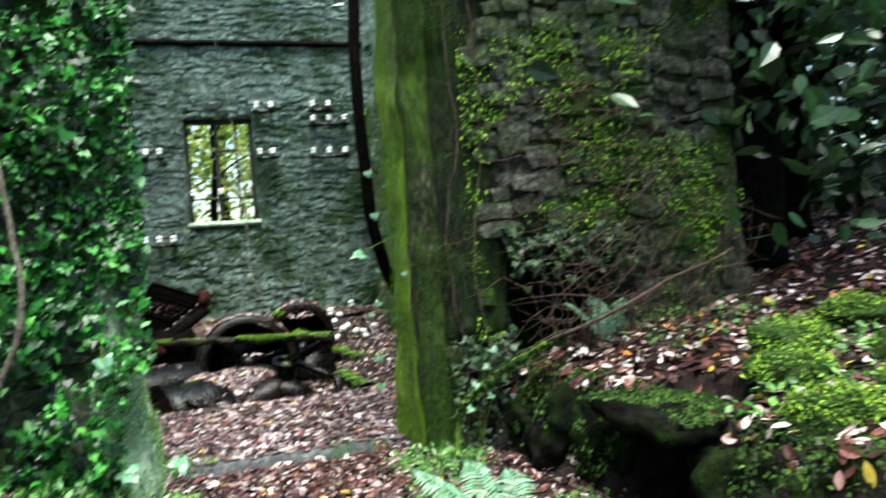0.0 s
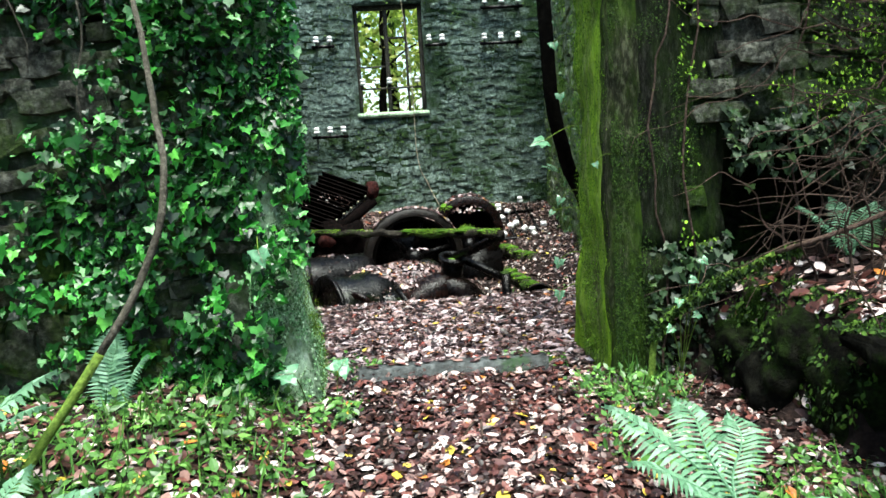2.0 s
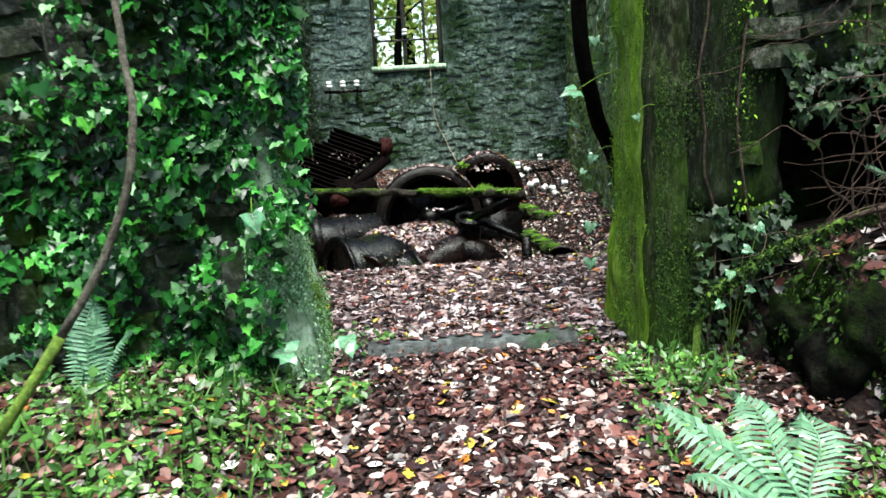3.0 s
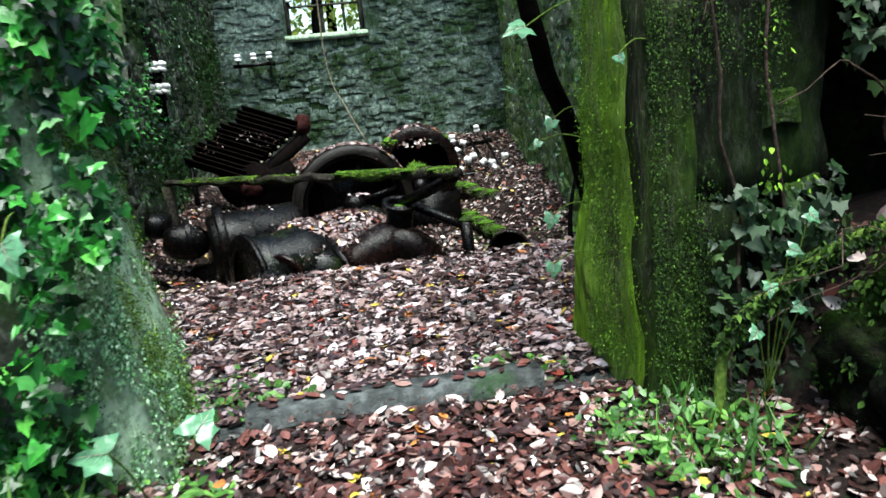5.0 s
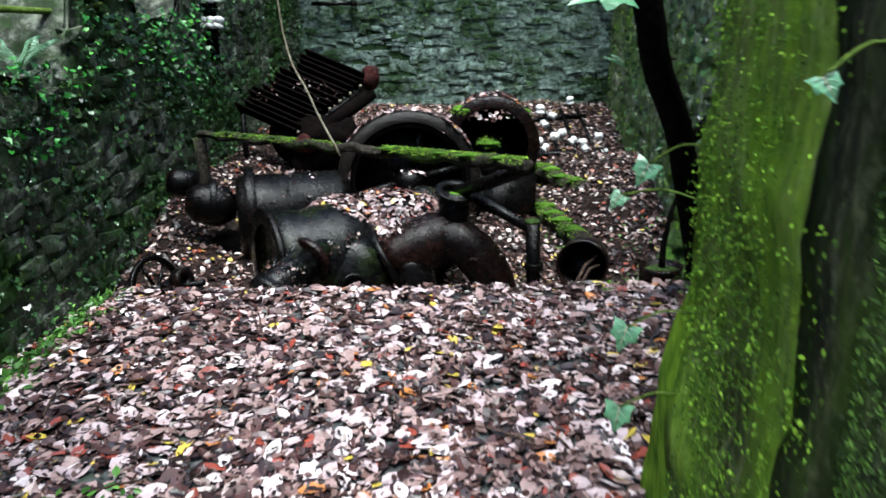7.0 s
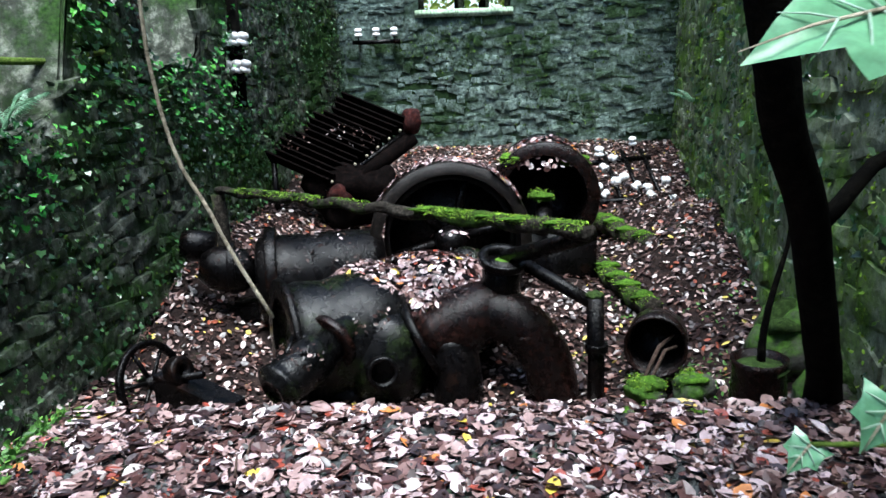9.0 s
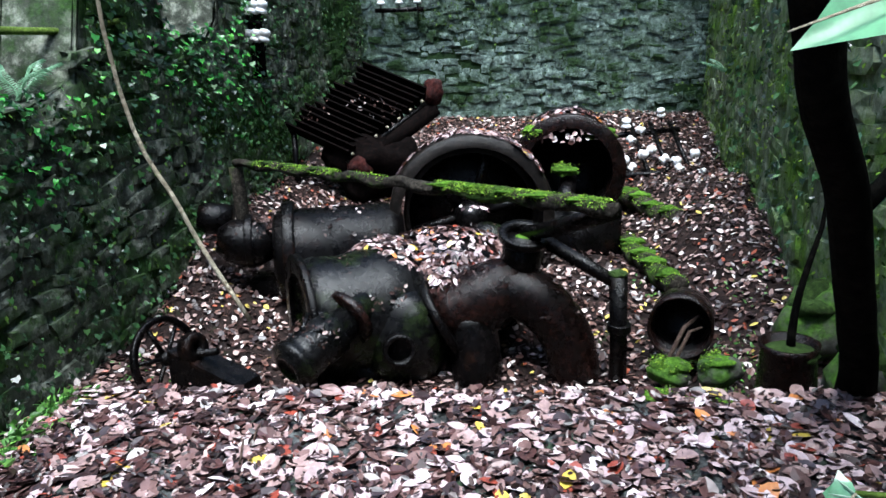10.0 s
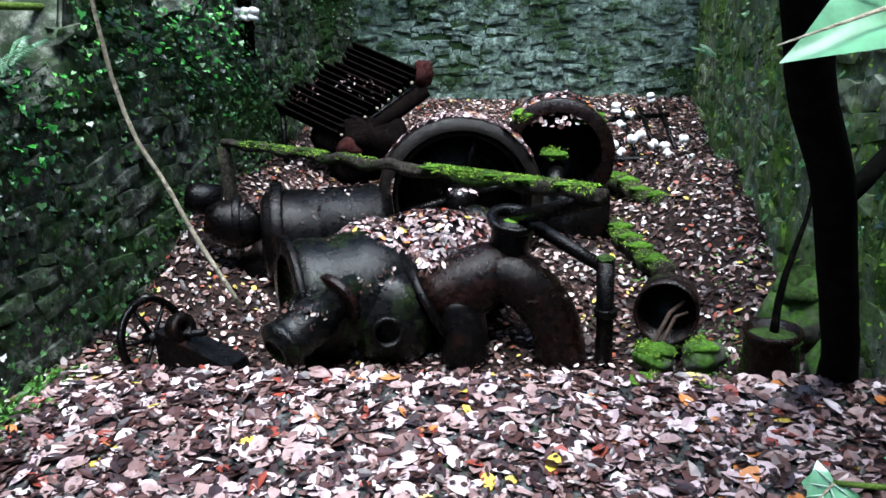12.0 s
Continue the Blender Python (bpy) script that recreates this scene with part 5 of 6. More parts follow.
scatter("moss", OVAL, p, np.tile((1, -0.2, 0.2), (len(p), 1)), rng.uniform(0.005, 0.013, len(p)), M_BRIGHTFUR, "patches of moss on the pale door jamb", "moss", 0.6, rng, (0.5, 0, -1))
# flakes added over the jamb to lift its brightness and texture
n = 26000
y, z = rng.uniform(4.46, 4.98, n), rng.uniform(0.03, 1.7, n)
ok = np.array([soft_noise(q * 1.5, w_ * 0.6, 43, 4.0) * 1.3 + 0.35 for q, w_ in zip(y, z)]) > rng.uniform(0, 0.9, n)
p = np.stack([DOOR_L - 0.1 * np.array([smooth_step(0.1, 1.3, v) for v in z[ok]]) + 0.03 * (z[ok] < 0.5) + rng.normal(0.0, 0.01, ok.sum()), y[ok], z[ok]], 1)
scatter("algae", OVAL, p, np.tile((1, -0.3, 0.3), (len(p), 1)), rng.uniform(0.006, 0.018, len(p)), M_BRIGHTENING_ALGAE, "pale algae flakes added to brighten the door jamb", "algae", 0.45, rng, (0.2, 0, -1))
n = 9000
x, z = rng.uniform(-0.56, -0.28, n), rng.uniform(0.03, 1.0, n)
ok = np.array([soft_noise(q * 1.5, w_ * 0.6, 47, 4.0) * 1.3 + 0.3 for q, w_ in zip(x, z)]) > rng.uniform(0, 0.9, n)
p = np.stack([x[ok], rng.normal(4.475, 0.008, ok.sum()), z[ok]], 1)
scatter("algae", OVAL, p, np.tile((0.1, -1, 0.3), (len(p), 1)), rng.uniform(0.006, 0.018, len(p)), M_BRIGHTENING_ALGAE, "pale algae flakes added to brighten the jamb front", "algae", 0.45, rng, (0, -0.2, -1))
n = 1600
p = np.stack([-0.86 + rng.normal(0, 0.05, n), rng.uniform(5.4, EDGE_Y, n), rng.uniform(-0.06, 0.0, n)], 1)
scatter("moss", OVAL, p, np.tile((-0.4, 0, 1), (n, 1)), rng.uniform(0.02, 0.05, n), M_HERB, "moss strip along the ledge edge", "moss", 0.7, rng)

# moss fur on the timbers and stones of the sunken floor
pp = []
for u0, u1, k in ((0.08, 0.36, 2600), (0.4, 0.5, 250), (0.63, 0.75, 2600), (0.75, 0.99, 2600)):
    u = rng.uniform(u0, u1, k)[:, None]
    q = np.array(L0)[None] * (1 - u) + np.array(L1)[None] * u
    an = rng.uniform(0.1, 3.0, k)
    rr = 0.036 + 0.018 * u[:, 0]
    pp.append(q + np.stack([np.cos(an) * rr * 0.55, np.cos(an) * rr * 0.8, np.sin(an) * rr * 1.05], 1))
for ctrl, r in (([(1.85, 10.85, -0.47), (1.98, 10.4, -0.53), (2.1, 9.95, -0.58)], 0.09), ([(1.95, 12.0, -0.3), (2.15, 11.6, -0.34), (2.36, 11.2, -0.38)], 0.095)):
    m = np.array([tuple(v) for v in curve_points(ctrl, 40, 0.03)])
    q = m[rng.integers(0, 40, 1800)]
    an = rng.uniform(0.2, 2.9, 1800)
    pp.append(q + np.stack([np.cos(an) * r, np.cos(an) * r * 0.4, np.sin(an) * r], 1))
for cc, ss in (((1.84, 8.82, -0.69), (0.12, 0.1, 0.08)), ((1.74, 8.55, -0.77), (0.1, 0.08, 0.07)), ((2.1, 8.75, -0.66), (0.1, 0.08, 0.1)), ((2.02, 8.5, -0.76), (0.14, 0.08, 0.08)), ((1.62, 10.84, 0.44), (0.13, 0.12, 0.07)), ((1.08, 10.82, 0.47), (0.1, 0.09, 0.06)), ((1.32, 10.64, 0.2), (0.1, 0.06, 0.05))):
    q = on_top(cc, ss, 1100, 0.1)[0] + rng.normal(0, 0.012, (1100, 3))
    pp.append(q[np.array([soft_noise(*v, 6.0) for v in q]) > -0.05])
p = np.concatenate(pp)
scatter("moss", OVAL, p, rng.normal(0, 0.7, (len(p), 3)) + np.array((0, -0.3, 1)), rng.uniform(0.006, 0.016, len(p)), M_BRIGHTFUR, "bright moss growing on timbers and stones", "moss", 0.4, rng)

# low plants about the doorway
def clumps(spots, label, shape, mat, zf, size=(0.03, 0.07), rise=0.1):
    pp = []
    for cx, cy, r, k in spots:
        a, d = rng.uniform(0, 6.28, k), r * np.sqrt(rng.uniform(0, 1, k))
        xs, ys = cx + d * np.cos(a), cy + d * np.sin(a)
        pp.append(np.array([(u, v, zf(u, v) + rng.uniform(0.01, rise)) for u, v in zip(xs, ys)]))
    p = np.concatenate(pp)
    scatter("low_plants", shape, p, np.tile((0, -0.35, 1), (len(p), 1)), rng.uniform(*size, len(p)), mat, label, "plants", 0.45, rng)


clumps([(-0.7, 4.0, 0.5, 260), (-1.1, 3.5, 0.6, 420), (-0.6, 3.2, 0.45, 200), (-1.5, 3.9, 0.5, 300), (-0.9, 2.7, 0.5, 350), (-0.25, 4.3, 0.25, 160), (1.3, 4.25, 0.3, 250), (1.55, 2.7, 0.4, 450), (1.75, 3.1, 0.3, 250), (1.3, 2.35, 0.4, 300), (1.15, 3.7, 0.2, 100)], "dense tiny green plants beside the path", OVAL, M_HERB, ground_z, (0.015, 0.04), 0.09)
clumps([(-0.6, 4.15, 0.35, 160), (-1.0, 3.7, 0.5, 260), (-0.5, 3.4, 0.4, 120), (-1.7, 4.1, 0.5, 140), (-1.1, 3.0, 0.5, 160), (-0.15, 4.25, 0.15, 50), (1.35, 4.2, 0.3, 150), (1.2, 3.6, 0.25, 80), (1.5, 3.1, 0.35, 130), (1.3, 2.5, 0.4, 120), (3.1, 4.0, 0.5, 160), (2.6, 2.7, 0.4, 150), (3.4, 3.1, 0.5, 160)], "low green weeds sprouting through the leaves", OVAL, M_HERB, ground_z)
clumps([(0.0, 5.05, 0.22, 70), (-0.2, 5.3, 0.15, 40), (0.95, 5.05, 0.15, 30), (1.1, 5.0, 0.12, 30)], "small green weeds behind the door sill", OVAL, M_HERB, lambda a, b: -0.02, (0.025, 0.055), 0.07)
clumps([(2.3, 9.1, 0.3, 90), (2.1, 8.5, 0.3, 90), (2.6, 9.8, 0.3, 40), (2.0, 10.2, 0.2, 50), (-1.5, 9.0, 0.3, 60)], "weeds and moss on the sunken floor", OVAL, M_HERB, ground_z, (0.02, 0.045), 0.05)

def tufts(spots, label):
    pp, sz = [], []
    for cx, cy, r_, k in spots:
        a, d = rng.uniform(0, 6.28, k), r_ * np.sqrt(rng.uniform(0, 1, k))
        pp.append(np.array([(u, v, ground_z(u, v)) for u, v in zip(cx + d * np.cos(a), cy + d * np.sin(a))]))
    p = np.concatenate(pp)
    blade = (np.array([(-.03, 0, 0), (.03, 0, 0), (-.025, .5, .06), (.025, .5, .06), (0, 1, .22)]), [(0, 1, 3), (0, 3, 2), (2, 3, 4)])
    scatter("grass", blade, p, rng.normal(0, 1, (len(p), 3)) * np.array((1, 1, 0.25)) + np.array((0, -0.4, 0.2)), rng.uniform(0.07, 0.2, len(p)), M_HERB, label, "grass", 0.2, rng, (0, 0, 1))


tufts([(-0.75, 4.2, 0.35, 130), (-1.2, 3.8, 0.4, 160), (-0.5, 3.5, 0.35, 90), (-1.0, 3.1, 0.4, 120), (1.4, 4.2, 0.25, 130), (1.6, 3.0, 0.3, 80), (0.2, 2.6, 0.4, 40)], "thin grass blades rising through the leaves")

# single broad leaves close to the doorway
def broad_leaf(at, size, normal, tip, label, stem_from):
    t = thing("broad_leaf", label, "leaf", stem_from, "broad leaves by the door")
    nz, u = Vector(normal).normalized(), Vector(tip)
    u = (u - nz * u.dot(nz)).normalized()
    s = u.cross(nz)
    bm = bmesh.new()
    tv, tf = LOBED
    vs = [bm.verts.new(Vector(at) + (u * q[1] + s * q[0] * 1.05 + nz * (q[2] - 0.12 * q[1] ** 2)) * size) for q in tv]
    for f in tf:
        bm.faces.new([vs[i] for i in f])
    bmesh.ops.subdivide_edges(bm, edges=bm.edges[:], cuts=2, use_grid_fill=True)
    for v in bm.verts:
        v.co += noise.noise_vector(v.co * 60) * 0.03 * size
    blade = part("blade", bm, M_BIGLEAF, t)
    part("midrib", tube_bm([Vector(at) + nz * 0.002, Vector(at) + (u * 0.5 - nz * 0.03) * size + nz * 0.003, Vector(at) + (u * 0.98 - nz * 0.115) * size + nz * 0.002], [0.0016, 0.0012, 0.0004], 5), M_STICK, blade)
    for e in (-1, 1):
        for lo, hi, wd in ((0.02, 0.02, 0.42), (0.12, 0.36, 0.36), (0.34, 0.6, 0.2)):
            a_, b_ = Vector(at) + (u * lo - nz * 0.01) * size + nz * 0.0025, Vector(at) + (u * hi + s * e * wd - nz * (0.03 + 0.05 * hi)) * size + nz * 0.0025
            part("vein", tube_bm([a_, (a_ + b_) / 2 + nz * 0.0015, b_], [0.0009, 0.0008, 0.0003], 5), M_VEIN, blade)
    part("stalk", tube_bm(curve_points([stem_from, (Vector(stem_from) + Vector(at)) / 2 + Vector((0, 0, 0.02)), at], 8), [0.003] * 8, 5), M_MOSSY_VINE, t)


broad_leaf((1.11, 4.95, 1.33), 0.105, (0.1, -0.6, 0.75), (-1, -0.2, -0.32), "large pale ivy leaf on the mossy jamb", (1.36, 4.95, 1.42))
broad_leaf((1.205, 5.2, 0.895), 0.045, (-0.3, -0.7, 0.6), (-0.6, 0, -1), "pale green ivy leaf low on the jamb", (1.36, 5.1, 0.9))
for k, (x, y, z, s) in enumerate(((1.24, 5.12, 0.98, 0.06), (1.22, 5.13, 0.6, 0.07), (1.21, 5.12, 0.4, 0.07), (1.25, 5.1, 1.6, 0.06), (1.22, 5.1, 1.9, 0.06), (1.27, 4.5, 1.2, 0.04))):
    broad_leaf((x, y, z), s, (-0.3, -0.9, 0.4), (-0.5 + 0.2 * k, 0, -1), "pale green ivy leaf beside the door jamb", (1.36, y - 0.02, z + 0.04))
for k, (x, z) in enumerate(((1.66, 0.6), (1.72, 0.7), (1.6, 0.5), (1.56, 0.36), (1.7, 0.42))):
    broad_leaf((x, 4.22, z), 0.05, (0.1 * k - 0.2, -0.8, 0.6), (0.6 - 0.35 * k, 0, -0.4), "grey-green leaf on a stalk by the door wall", (1.64, 4.3, 0.1))
broad_leaf((-0.45, 4.2, 0.9), 0.1, (0, -0.9, 0.4), (0.3, 0, -1), "bright yellow-green ivy leaf on the door wall", (-0.48, 4.4, 0.95))
broad_leaf((-0.14, 4.42, 0.22), 0.12, (0.2, -0.7, 0.7), (0.3, 0, 0.5), "broad bright leaf at the foot of the jamb", (-0.16, 4.46, 0.02))
broad_leaf((-0.35, 4.3, 0.26), 0.13, (0, -0.6, 0.8), (-1, 0, 0.1), "broad bright leaf at the foot of the ivy", (-0.3, 4.4, 0.05))

# ---- woodland seen through the window and beyond the bank ----
def woodland_tree(at, h, r, label, n, spread, mat, lean=0.3):
    t = thing("woodland_tree", label, "tree", at)
    x, y, z = at
    tp_ = curve_points([(x, y, z - 0.2), (x + lean * 0.3, y, z + h * 0.4), (x + lean, y + 0.2, z + h)], 14, 0.1, x)
    part("trunk", tube_bm(tp_, [r * (1 - 0.6 * i / 13) for i in range(14)], 10), M_BARK, t)
    c = []
    for k in range(7):
        s = tp_[4 + k]
        a = k * 2.4 + x
        e = s + Vector((math.cos(a) * spread * 0.8, math.sin(a) * spread * 0.8, spread * 0.4))
        part("limb", tube_bm(curve_points([s, (s + e) / 2 + Vector((0, 0, 0.2)), e], 7, 0.06), [r * 0.35 * (1 - 0.12 * i) for i in range(7)], 6), M_BARK, t)
        c += [e, (s + e) / 2]
    c = np.array([tuple(v) for v in c])
    pts = c[rng.integers(0, len(c), n)] + rng.normal(0, spread * 0.3, (n, 3))
    crown = scatter("crown", OVAL, pts, rng.normal(0, 1, (n, 3)) + np.array((0, 0, 0.6)), rng.uniform(0.12, 0.26, n), mat, "", "", 0.5, rng)
    crown.parent = t
    crown.location = -Vector(at)
    del crown["kind"]


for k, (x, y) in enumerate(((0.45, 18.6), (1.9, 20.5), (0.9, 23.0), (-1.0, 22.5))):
    woodland_tree((x, y, ground_z(x, y)), 6.5, 0.1 + 0.02 * k, "slender tree with yellow-green leaves behind the ruin", 1100, 1.7, M_SUNLIT_LEAVES, 0.4 - 0.2 * k)
# crown widened and thickened to shade the door wall and bank
woodland_tree((4.6, 5.5, ground_z(4.6, 5.5)), 6.5, 0.48, "thick dark ivy-clad tree beyond the wall end", 7000, 2.5, M_DARKIVY, 0.3)
woodland_tree((5.9, 6.2, ground_z(5.9, 6.2)), 6.0, 0.2, "mossy tree on the slope beyond the wall", 900, 1.6, M_DARKIVY, 0.5)
woodland_tree((7.2, 9.5, ground_z(7.2, 9.5)), 7.0, 0.22, "dark tree higher on the leafy slope", 900, 2.2, M_DARKIVY, -0.5)

def big_tree(at, h, r, crown_r, n):
    """A tall tree added round the ruin as a light screen: trunk, limbs and a ragged crown."""
    t = thing("woodland_tree", "tall dark tree added around the ruin to screen low sky light", "tree", at, "trees round the ruin")
    x, y, z = at
    tp_ = curve_points([(x, y, z - 0.2), (x + 0.2, y, z + h * 0.5), (x, y + 0.3, z + h)], 12, 0.15, x)
    part("trunk", tube_bm(tp_, [r * (1 - 0.07 * i) for i in range(12)], 10), M_BARK, t)
    tips = []
    for k in range(9):
        s = tp_[3 + k]
        an = k * 2.4 + x
        e = s + Vector((math.cos(an), math.sin(an), 0.35)) * crown_r * (1.1 - 0.06 * k)
        part("limb", tube_bm(curve_points([s, (s + e) / 2 + Vector((0, 0, 0.3)), e], 7, 0.08), [r * 0.35 * (1 - 0.12 * i) for i in range(7)], 6), M_BARK, t)
        tips += [e, (s + e) / 2, s]
    tips = np.array([tuple(v) for v in tips])
    pts = tips[rng.integers(0, len(tips), n)] + rng.normal(0, crown_r * 0.3, (n, 3))
    crown = scatter("crown", OVAL, pts, rng.normal(0, 1, (n, 3)) + np.array((0, 0, 0.6)), rng.uniform(0.18, 0.34, n), M_DARKIVY, "", "", 0.5, rng)
    crown.parent = t
    crown.location = -Vector(at)
    del crown["kind"]


# trees mostly out of view, added to cut low sky; first shades wall_left
for x, y in ((-4.8, 7.4), (-6.6, 5.0), (-6.0, 11.5), (-4.8, 15.5), (-6.8, 2.5), (-5.5, -3.0), (0.5, -6.5), (6.2, -4.0), (8.6, 3.0), (6.8, 9.0), (6.5, 13.5), (4.6, 18.8), (-2.4, 19.5)):
    big_tree((x, y, ground_z(x, y)), 8.5, 0.24, 2.3, 2300)


def undergrowth(n, x0, x1, y0, y1, high, label, mat=M_DIM_LEAVES):
    """Tangled shrubs of the wood, with gaps and an uneven top."""
    x, y = rng.uniform(x0, x1, n), rng.uniform(y0, y1, n)
    top = np.array([high * (0.75 + 0.5 * soft_noise(q, w_, 51, 0.35)) for q, w_ in zip(x, y)])
    base = np.array([ground_z(q, w_) for q, w_ in zip(x, y)])
    p = np.stack([x, y, base + top * rng.beta(1.0, 1.3, n)], 1)
    scatter("far_woods", OVAL, p, rng.normal(0, 1, (n, 3)) + np.array((0, 0, 0.5)), rng.uniform(0.2, 0.42, n) * (1 if mat == M_DIM_LEAVES else 0.6), mat, label, "woods", 0.5, rng)


undergrowth(5000, -4, 6, 18.5, 25, 5.0, "sunlit yellow-green thicket behind the ruin", M_SUNLIT_LEAVES)
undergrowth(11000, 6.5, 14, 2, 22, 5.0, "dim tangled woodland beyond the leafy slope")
# shrubs added to the left and behind the camera to darken the horizon
undergrowth(9000, -12, -5.2, -4, 20, 4.5, "dark tangled shrubs added on the slope to screen low sky light")
undergrowth(9000, -8, 10, -12, -4.5, 4.5, "unseen dark shrubs added along the path to screen low sky light")

# overgrown bank above the broken side wall
p = area_points(5000, -5.5, -2.1, 5.4, 12.5, ground_z, 0.02)
scatter("leaf_litter", FALLEN, p, ground_normals(p), rng.uniform(0.04, 0.1, len(p)), M_RUSSET, "russet leaves on the bank above the side wall", "leaves", 0.3, rng)
clumps([(-2.6, 8.3, 0.5, 160), (-3.0, 9.4, 0.6, 260), (-2.5, 10.1, 0.4, 200), (-3.2, 10.9, 0.6, 240), (-3.4, 7.6, 0.7, 200), (-4.0, 9.0, 0.8, 300), (-4.2, 10.6, 0.8, 300)], "green weeds and ivy on the upper bank", LOBED, M_IVY, ground_z, (0.05, 0.11), 0.55)
for k, (x, y, ex, ez) in enumerate(((-2.5, 8.0, 0.9, 0.4), (-2.7, 8.5, 1.1, 0.15), (-2.6, 8.9, 1.0, 0.3), (-2.4, 9.2, -0.7, 0.5))):
    z = ground_z(x, y)
    stem("hanging_vine", "pale looping vine above the broken side wall", "vine", [(x, y, z), (x + 0.1, y + ex * 0.3, z + 0.3 + ez), (x + 0.2, y + ex * 0.7, z + 0.2 + ez * 0.3), (x + 0.25, y + ex, z + 0.4 + ez)], 0.013, 0.006, M_VINE, 24, 0.05, 6, k * 1.7)
stem("mossy_branch", "mossy green branch lying over the broken wall", "branch", [(-3.0, 9.0, 1.3), (-2.3, 9.1, 1.42), (-1.95, 9.35, 1.4), (-1.8, 9.7, 1.48)], 0.03, 0.018, M_MOSSY_VINE, 20, 0.03, 8, 5.0)
fern((-2.15, 9.0, 1.0), [(-70, 0.4, 0.1, 0.1, 20), (-110, 0.4, 0.1, 0.1, 15), (-30, 0.35, 0.09, 0.1, 30), (60, 0.3, 0.08, 0.1, 30)], "small fern rooted on the broken wall top")

# ---- retaining face of the bank ----
rs = random.Random(9)
shag = []
for k, y in enumerate((2.2, 2.55, 3.55, 3.9, 4.2)):
    ed = 1.95 - 0.12 * (y - 3.0) + 0.1 * soft_noise(y, 0, 5, 1.7)
    c, s = (ed + 0.16, y, 0.2), (0.17, 0.2 + 0.04 * (k % 2), 0.26)
    st = thing("mossy_stone", "dark mossy stone in the face of the bank", "stone", (c[0], c[1], 0), "stones of the bank")
    # bank stones carry their shade in the near-black colour
    part("block", lump_bm(c, s, k + 20, 0.7, 4), M_SHADED_BANK, st)
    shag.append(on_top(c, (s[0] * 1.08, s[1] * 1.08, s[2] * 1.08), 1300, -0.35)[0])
slab = tagged(part("cover_stone", box_bm(1.9, 2.7, 2.7, 3.42, 0.42, 0.51, 0.02, 0.07, 0.06, 5), M_SHADED_BANK), "mossy flat stone over a dark drain mouth", "stone")
n = 9000
y = rng.uniform(1.9, 4.45, n)
x = np.array([1.95 - 0.12 * (b - 3.0) + 0.1 * soft_noise(b, 0, 5, 1.7) for b in y]) + rng.uniform(-0.05, 0.32, n)
keep = (y < 2.8) | (y > 3.32) | (x > 2.0)
p = np.array([(a, b, max(ground_z(a, b), 0.52 if 2.66 < b < 3.46 and a > 1.88 else -9) + 0.005) for a, b in zip(x[keep], y[keep])])
scatter("moss", OVAL, p, np.tile((-0.7, -0.3, 0.5), (len(p), 1)), rng.uniform(0.012, 0.03, len(p)), M_FUR, "shaggy moss over the edge of the bank", "moss", 0.6, rng)
p = np.concatenate(shag)
ok = np.array([soft_noise(a, b * 2, c, 3.0) for a, b, c in p]) > -0.15
scatter("moss", OVAL, p[ok], np.tile((-0.8, -0.4, 0.3), (ok.sum(), 1)), rng.uniform(0.012, 0.035, ok.sum()), M_FUR, "moss hanging down the stones of the bank", "moss", 0.6, rng, (-0.3, -0.2, -1))
bank_moss = []
for k, (x, y, s) in enumerate(((2.75, 2.9, 0.26), (3.1, 3.25, 0.3), (2.5, 2.4, 0.24), (3.4, 2.7, 0.3), (2.95, 2.35, 0.22), (3.7, 3.4, 0.26))):
    z = ground_z(x, y)
    st = thing("mossy_stone", "rounded stone buried under bright moss on the bank", "stone", (x, y, z), "moss cushions of the bank")
    part("block", lump_bm((x, y, z + 0.02), (s * 0.8, s * 0.66, s * 0.42), k + 40, 0.5), M_DARKGREEN, st)
    bank_moss.append(on_top((x, y, z + 0.03), (s * 0.8, s * 0.66, s * 0.44), 1500, 0.0)[0] + rng.normal(0, 0.02, (1500, 3)))
p = np.concatenate(bank_moss)
scatter("moss", OVAL, p, rng.normal(0, 0.5, (len(p), 3)) + np.array((0, -0.3, 1)), rng.uniform(0.012, 0.03, len(p)), M_BRIGHTFUR, "bright shaggy moss on the bank stones", "moss", 0.4, rng)
m = np.array([tuple(v) for v in mossy_pts])
p = m[rng.integers(0, len(m), 2600)] + rng.normal(0, 0.014, (2600, 3))
scatter("moss", OVAL, p, rng.normal(0, 1, (2600, 3)), rng.uniform(0.012, 0.035, 2600), M_FUR, "shaggy moss hanging from the fallen branch", "moss", 0.5, rng, (0, 0, -1))

# ---- stones of the walls ----
def stone_mesh(seed, material):
    rs_ = random.Random(seed)
    out = []
    for a in ((-.5, -.5), (0, -.52), (.5, -.5), (.52, 0), (.5, .5), (0, .5), (-.5, .5), (-.5, 0)):
        out.append((a[0] * rs_.uniform(0.78, 1.12), a[1] * rs_.uniform(0.7, 1.15)))
    v = [(x, 0.5, z) for x, z in out] + [(x * 0.93, -rs_.uniform(0.3, 0.5), z * 0.88) for x, z in out] + [(0, -0.5, 0)]
    f = [(i, (i + 1) % 8, 8 + (i + 1) % 8, 8 + i) for i in range(8)] + [(8 + i, 8 + (i + 1) % 8, 16) for i in range(8)]
    me = bpy.data.meshes.new("stone")
    me.from_pydata(v, [], f)
    me.materials.append(material)
    me.update()
    return me, v, f


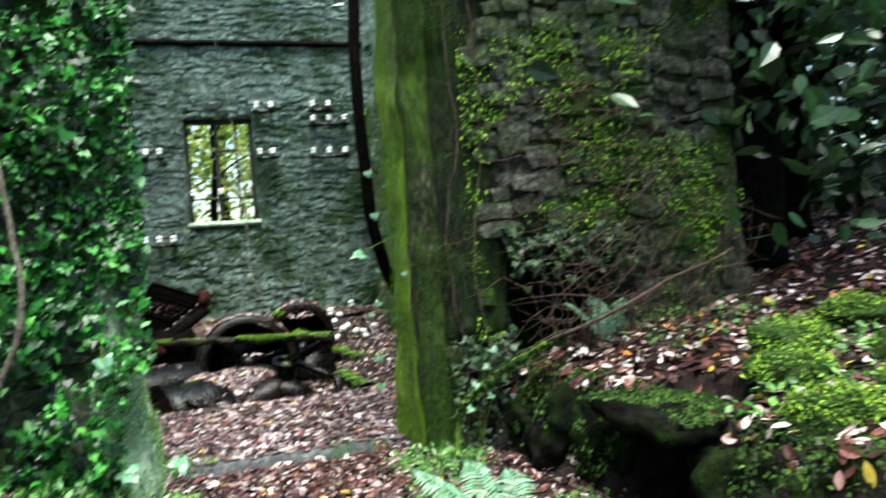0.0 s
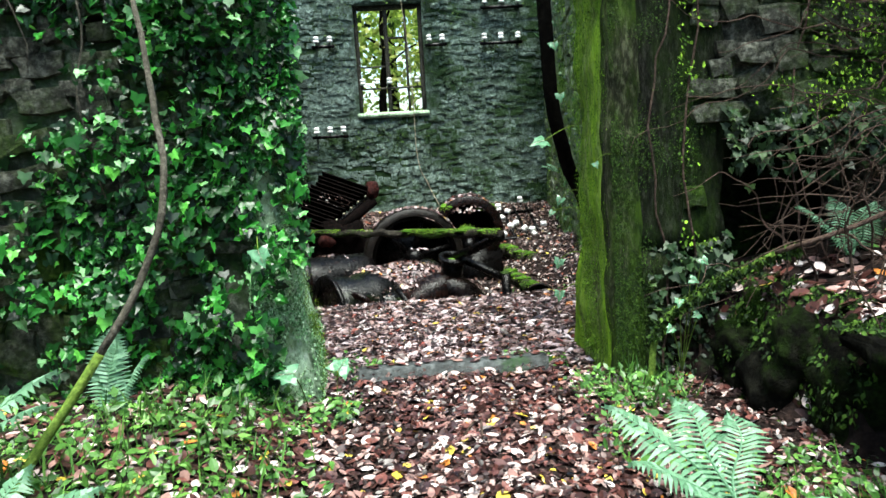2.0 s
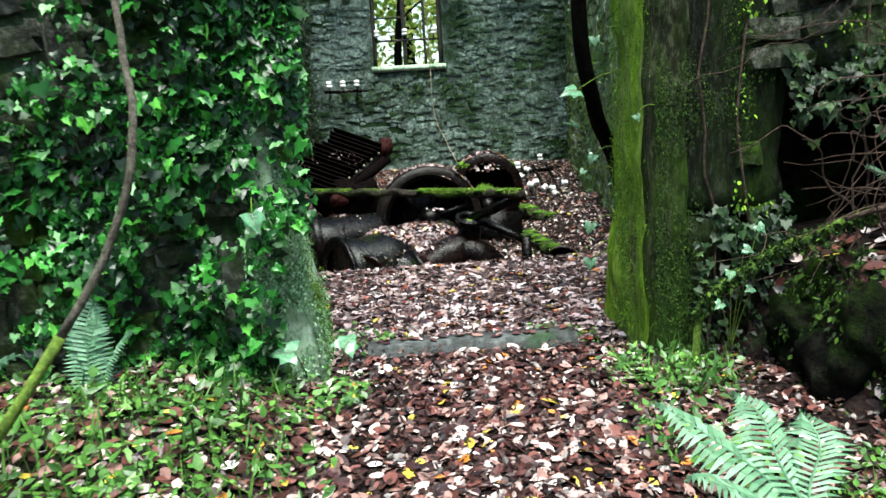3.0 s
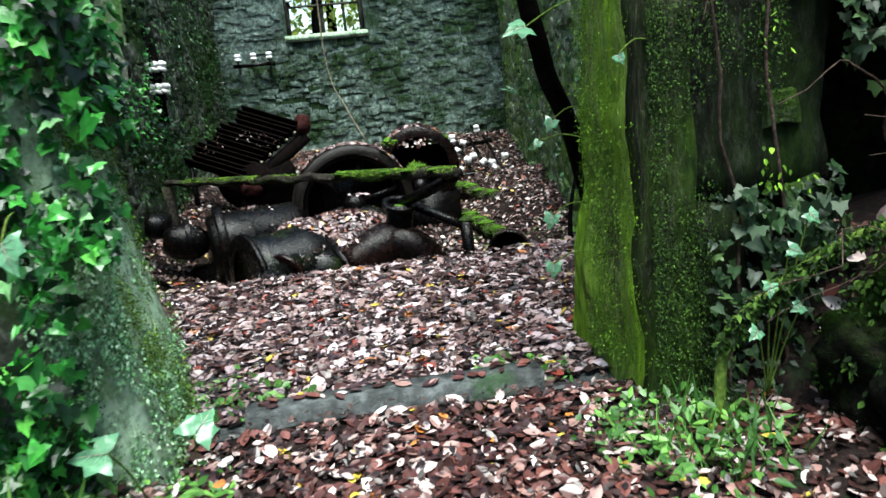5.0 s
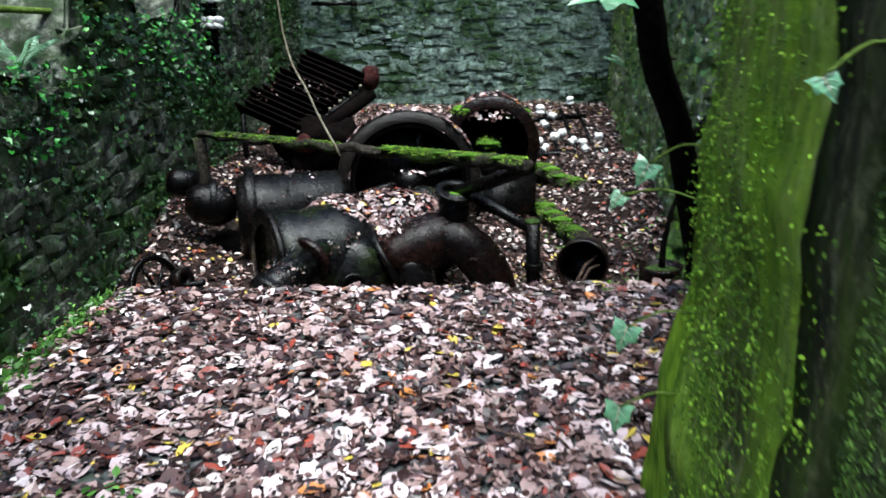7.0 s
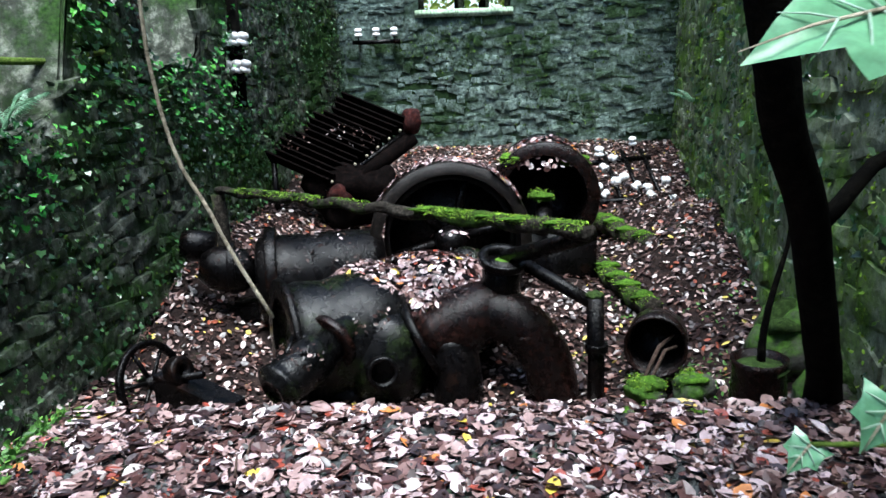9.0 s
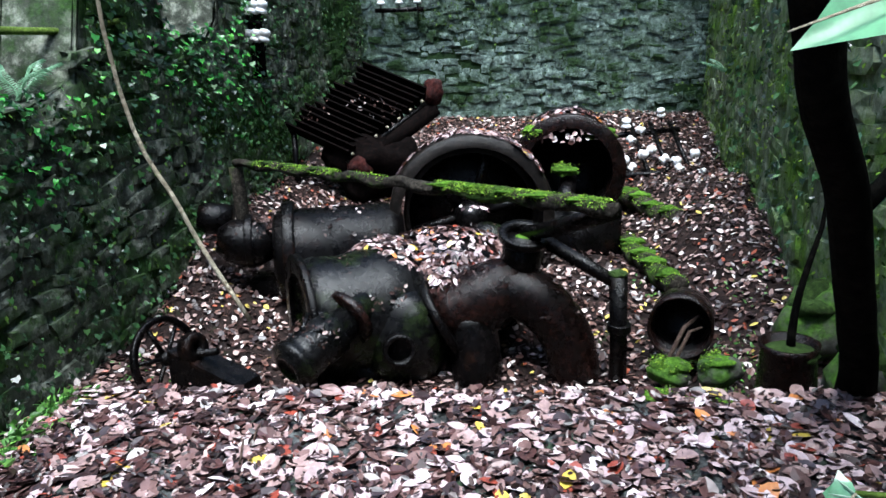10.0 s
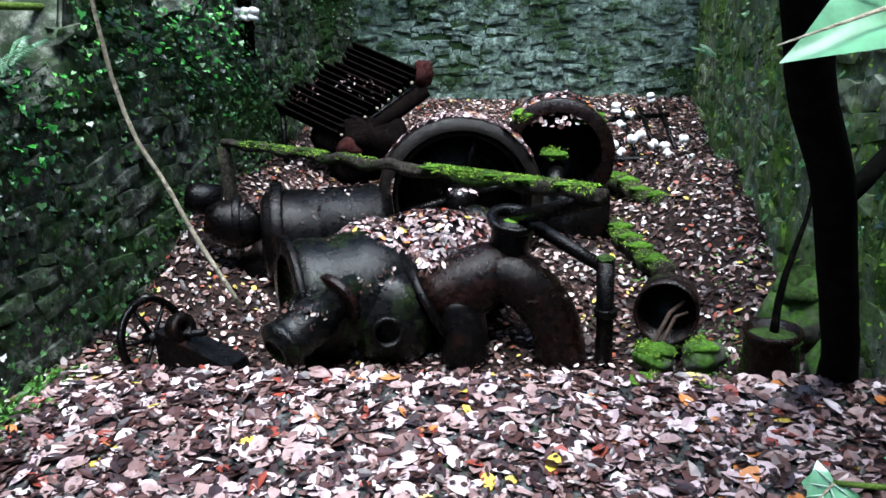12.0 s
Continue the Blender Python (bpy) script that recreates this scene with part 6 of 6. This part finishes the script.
def stone_courses(parent, material, u0, u1, z0, z1, near, place, wide=(0.12, 0.46), high=(0.08, 0.2), hole=None, seed=1, limit=300, top=None):
    """Rubble courses; those inside near are stones of their own, the rest one joined part."""
    rs_ = random.Random(seed)
    kinds = [stone_mesh(seed * 50 + k, material) for k in range(10)]
    rest_v, rest_f, made = [], [], 0
    z = z0
    while z < z1:
        h = rs_.uniform(*high)
        u = u0 - rs_.uniform(0, 0.2)
        while u < u1:
            w_ = rs_.uniform(*wide)
            cu, cz = u + w_ / 2, z + h / 2 + rs_.uniform(-0.06, 0.06)
            u += w_
            if hole and hole[0] - w_ / 2 < cu < hole[1] + w_ / 2 and hole[2] - h / 2 < cz < hole[3] + h / 2 or cu > u1 or cu < u0 or (top and cz > top(cu) - 0.05):
                continue
            me, v, f = rs_.choice(kinds)
            m = place(cu, cz) @ pose(0, 0, 0, 0, rs_.uniform(-13, 13), 0) @ Matrix.Diagonal((w_ * 0.95, rs_.uniform(0.03, 0.1), h * rs_.uniform(0.75, 1.15), 1))
            if made < limit and near[0] < cu < near[1] and near[2] < cz < near[3]:
                ob = new("stone", me)
                ob.parent = parent
                ob.matrix_basis = m
                made += 1
            else:
                b = len(rest_v)
                rest_v += [tuple(m @ Vector(q)) for q in v]
                rest_f += [tuple(b + i for i in q) for q in f]
        z += h
    ob = mesh_object("stonework", rest_v, rest_f, material, False)
    ob.parent = parent
    tagged(ob, kind="stuff")


stone_courses(wall_far, M_STONE, -1.6, RIGHT_X + 1.0, -0.2, 6.9, (-1.6, 3.85, 0.1, 2.35), lambda u, z: pose(u, FAR_Y + 0.03, z), hole=(WIN_X0, WIN_X1, WIN_Z0, WIN_Z1), wide=(0.1, 0.36), high=(0.06, 0.16), seed=1)
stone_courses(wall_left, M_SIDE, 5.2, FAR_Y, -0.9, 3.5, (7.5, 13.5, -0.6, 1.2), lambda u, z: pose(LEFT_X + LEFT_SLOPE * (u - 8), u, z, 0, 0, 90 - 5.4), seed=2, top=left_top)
stone_courses(wall_right, M_RIGHT, 5.2, FAR_Y, -0.9, 4.1, (8.0, 15.0, -0.4, 1.4), lambda u, z: pose(right_x(u), u, z, 0, 0, -90 - (7.4 if u > 9 else 0)), wide=(0.25, 0.6), high=(0.14, 0.3), seed=3)
stone_courses(wall_front_right, M_FRONT, 1.8, 3.8, 0.72, 4.4, (1.78, 3.6, 0.3, 2.6), lambda u, z: pose(u, 4.49, z), wide=(0.06, 0.34), high=(0.05, 0.17), hole=HOLLOW, seed=4)
stone_courses(wall_front_left, M_FRONT, -3.4, -0.7, 0.1, 3.6, (-2.6, -1.2, 0.3, 2.2), lambda u, z: pose(u, 4.48, z), wide=(0.1, 0.35), high=(0.07, 0.17), seed=5)
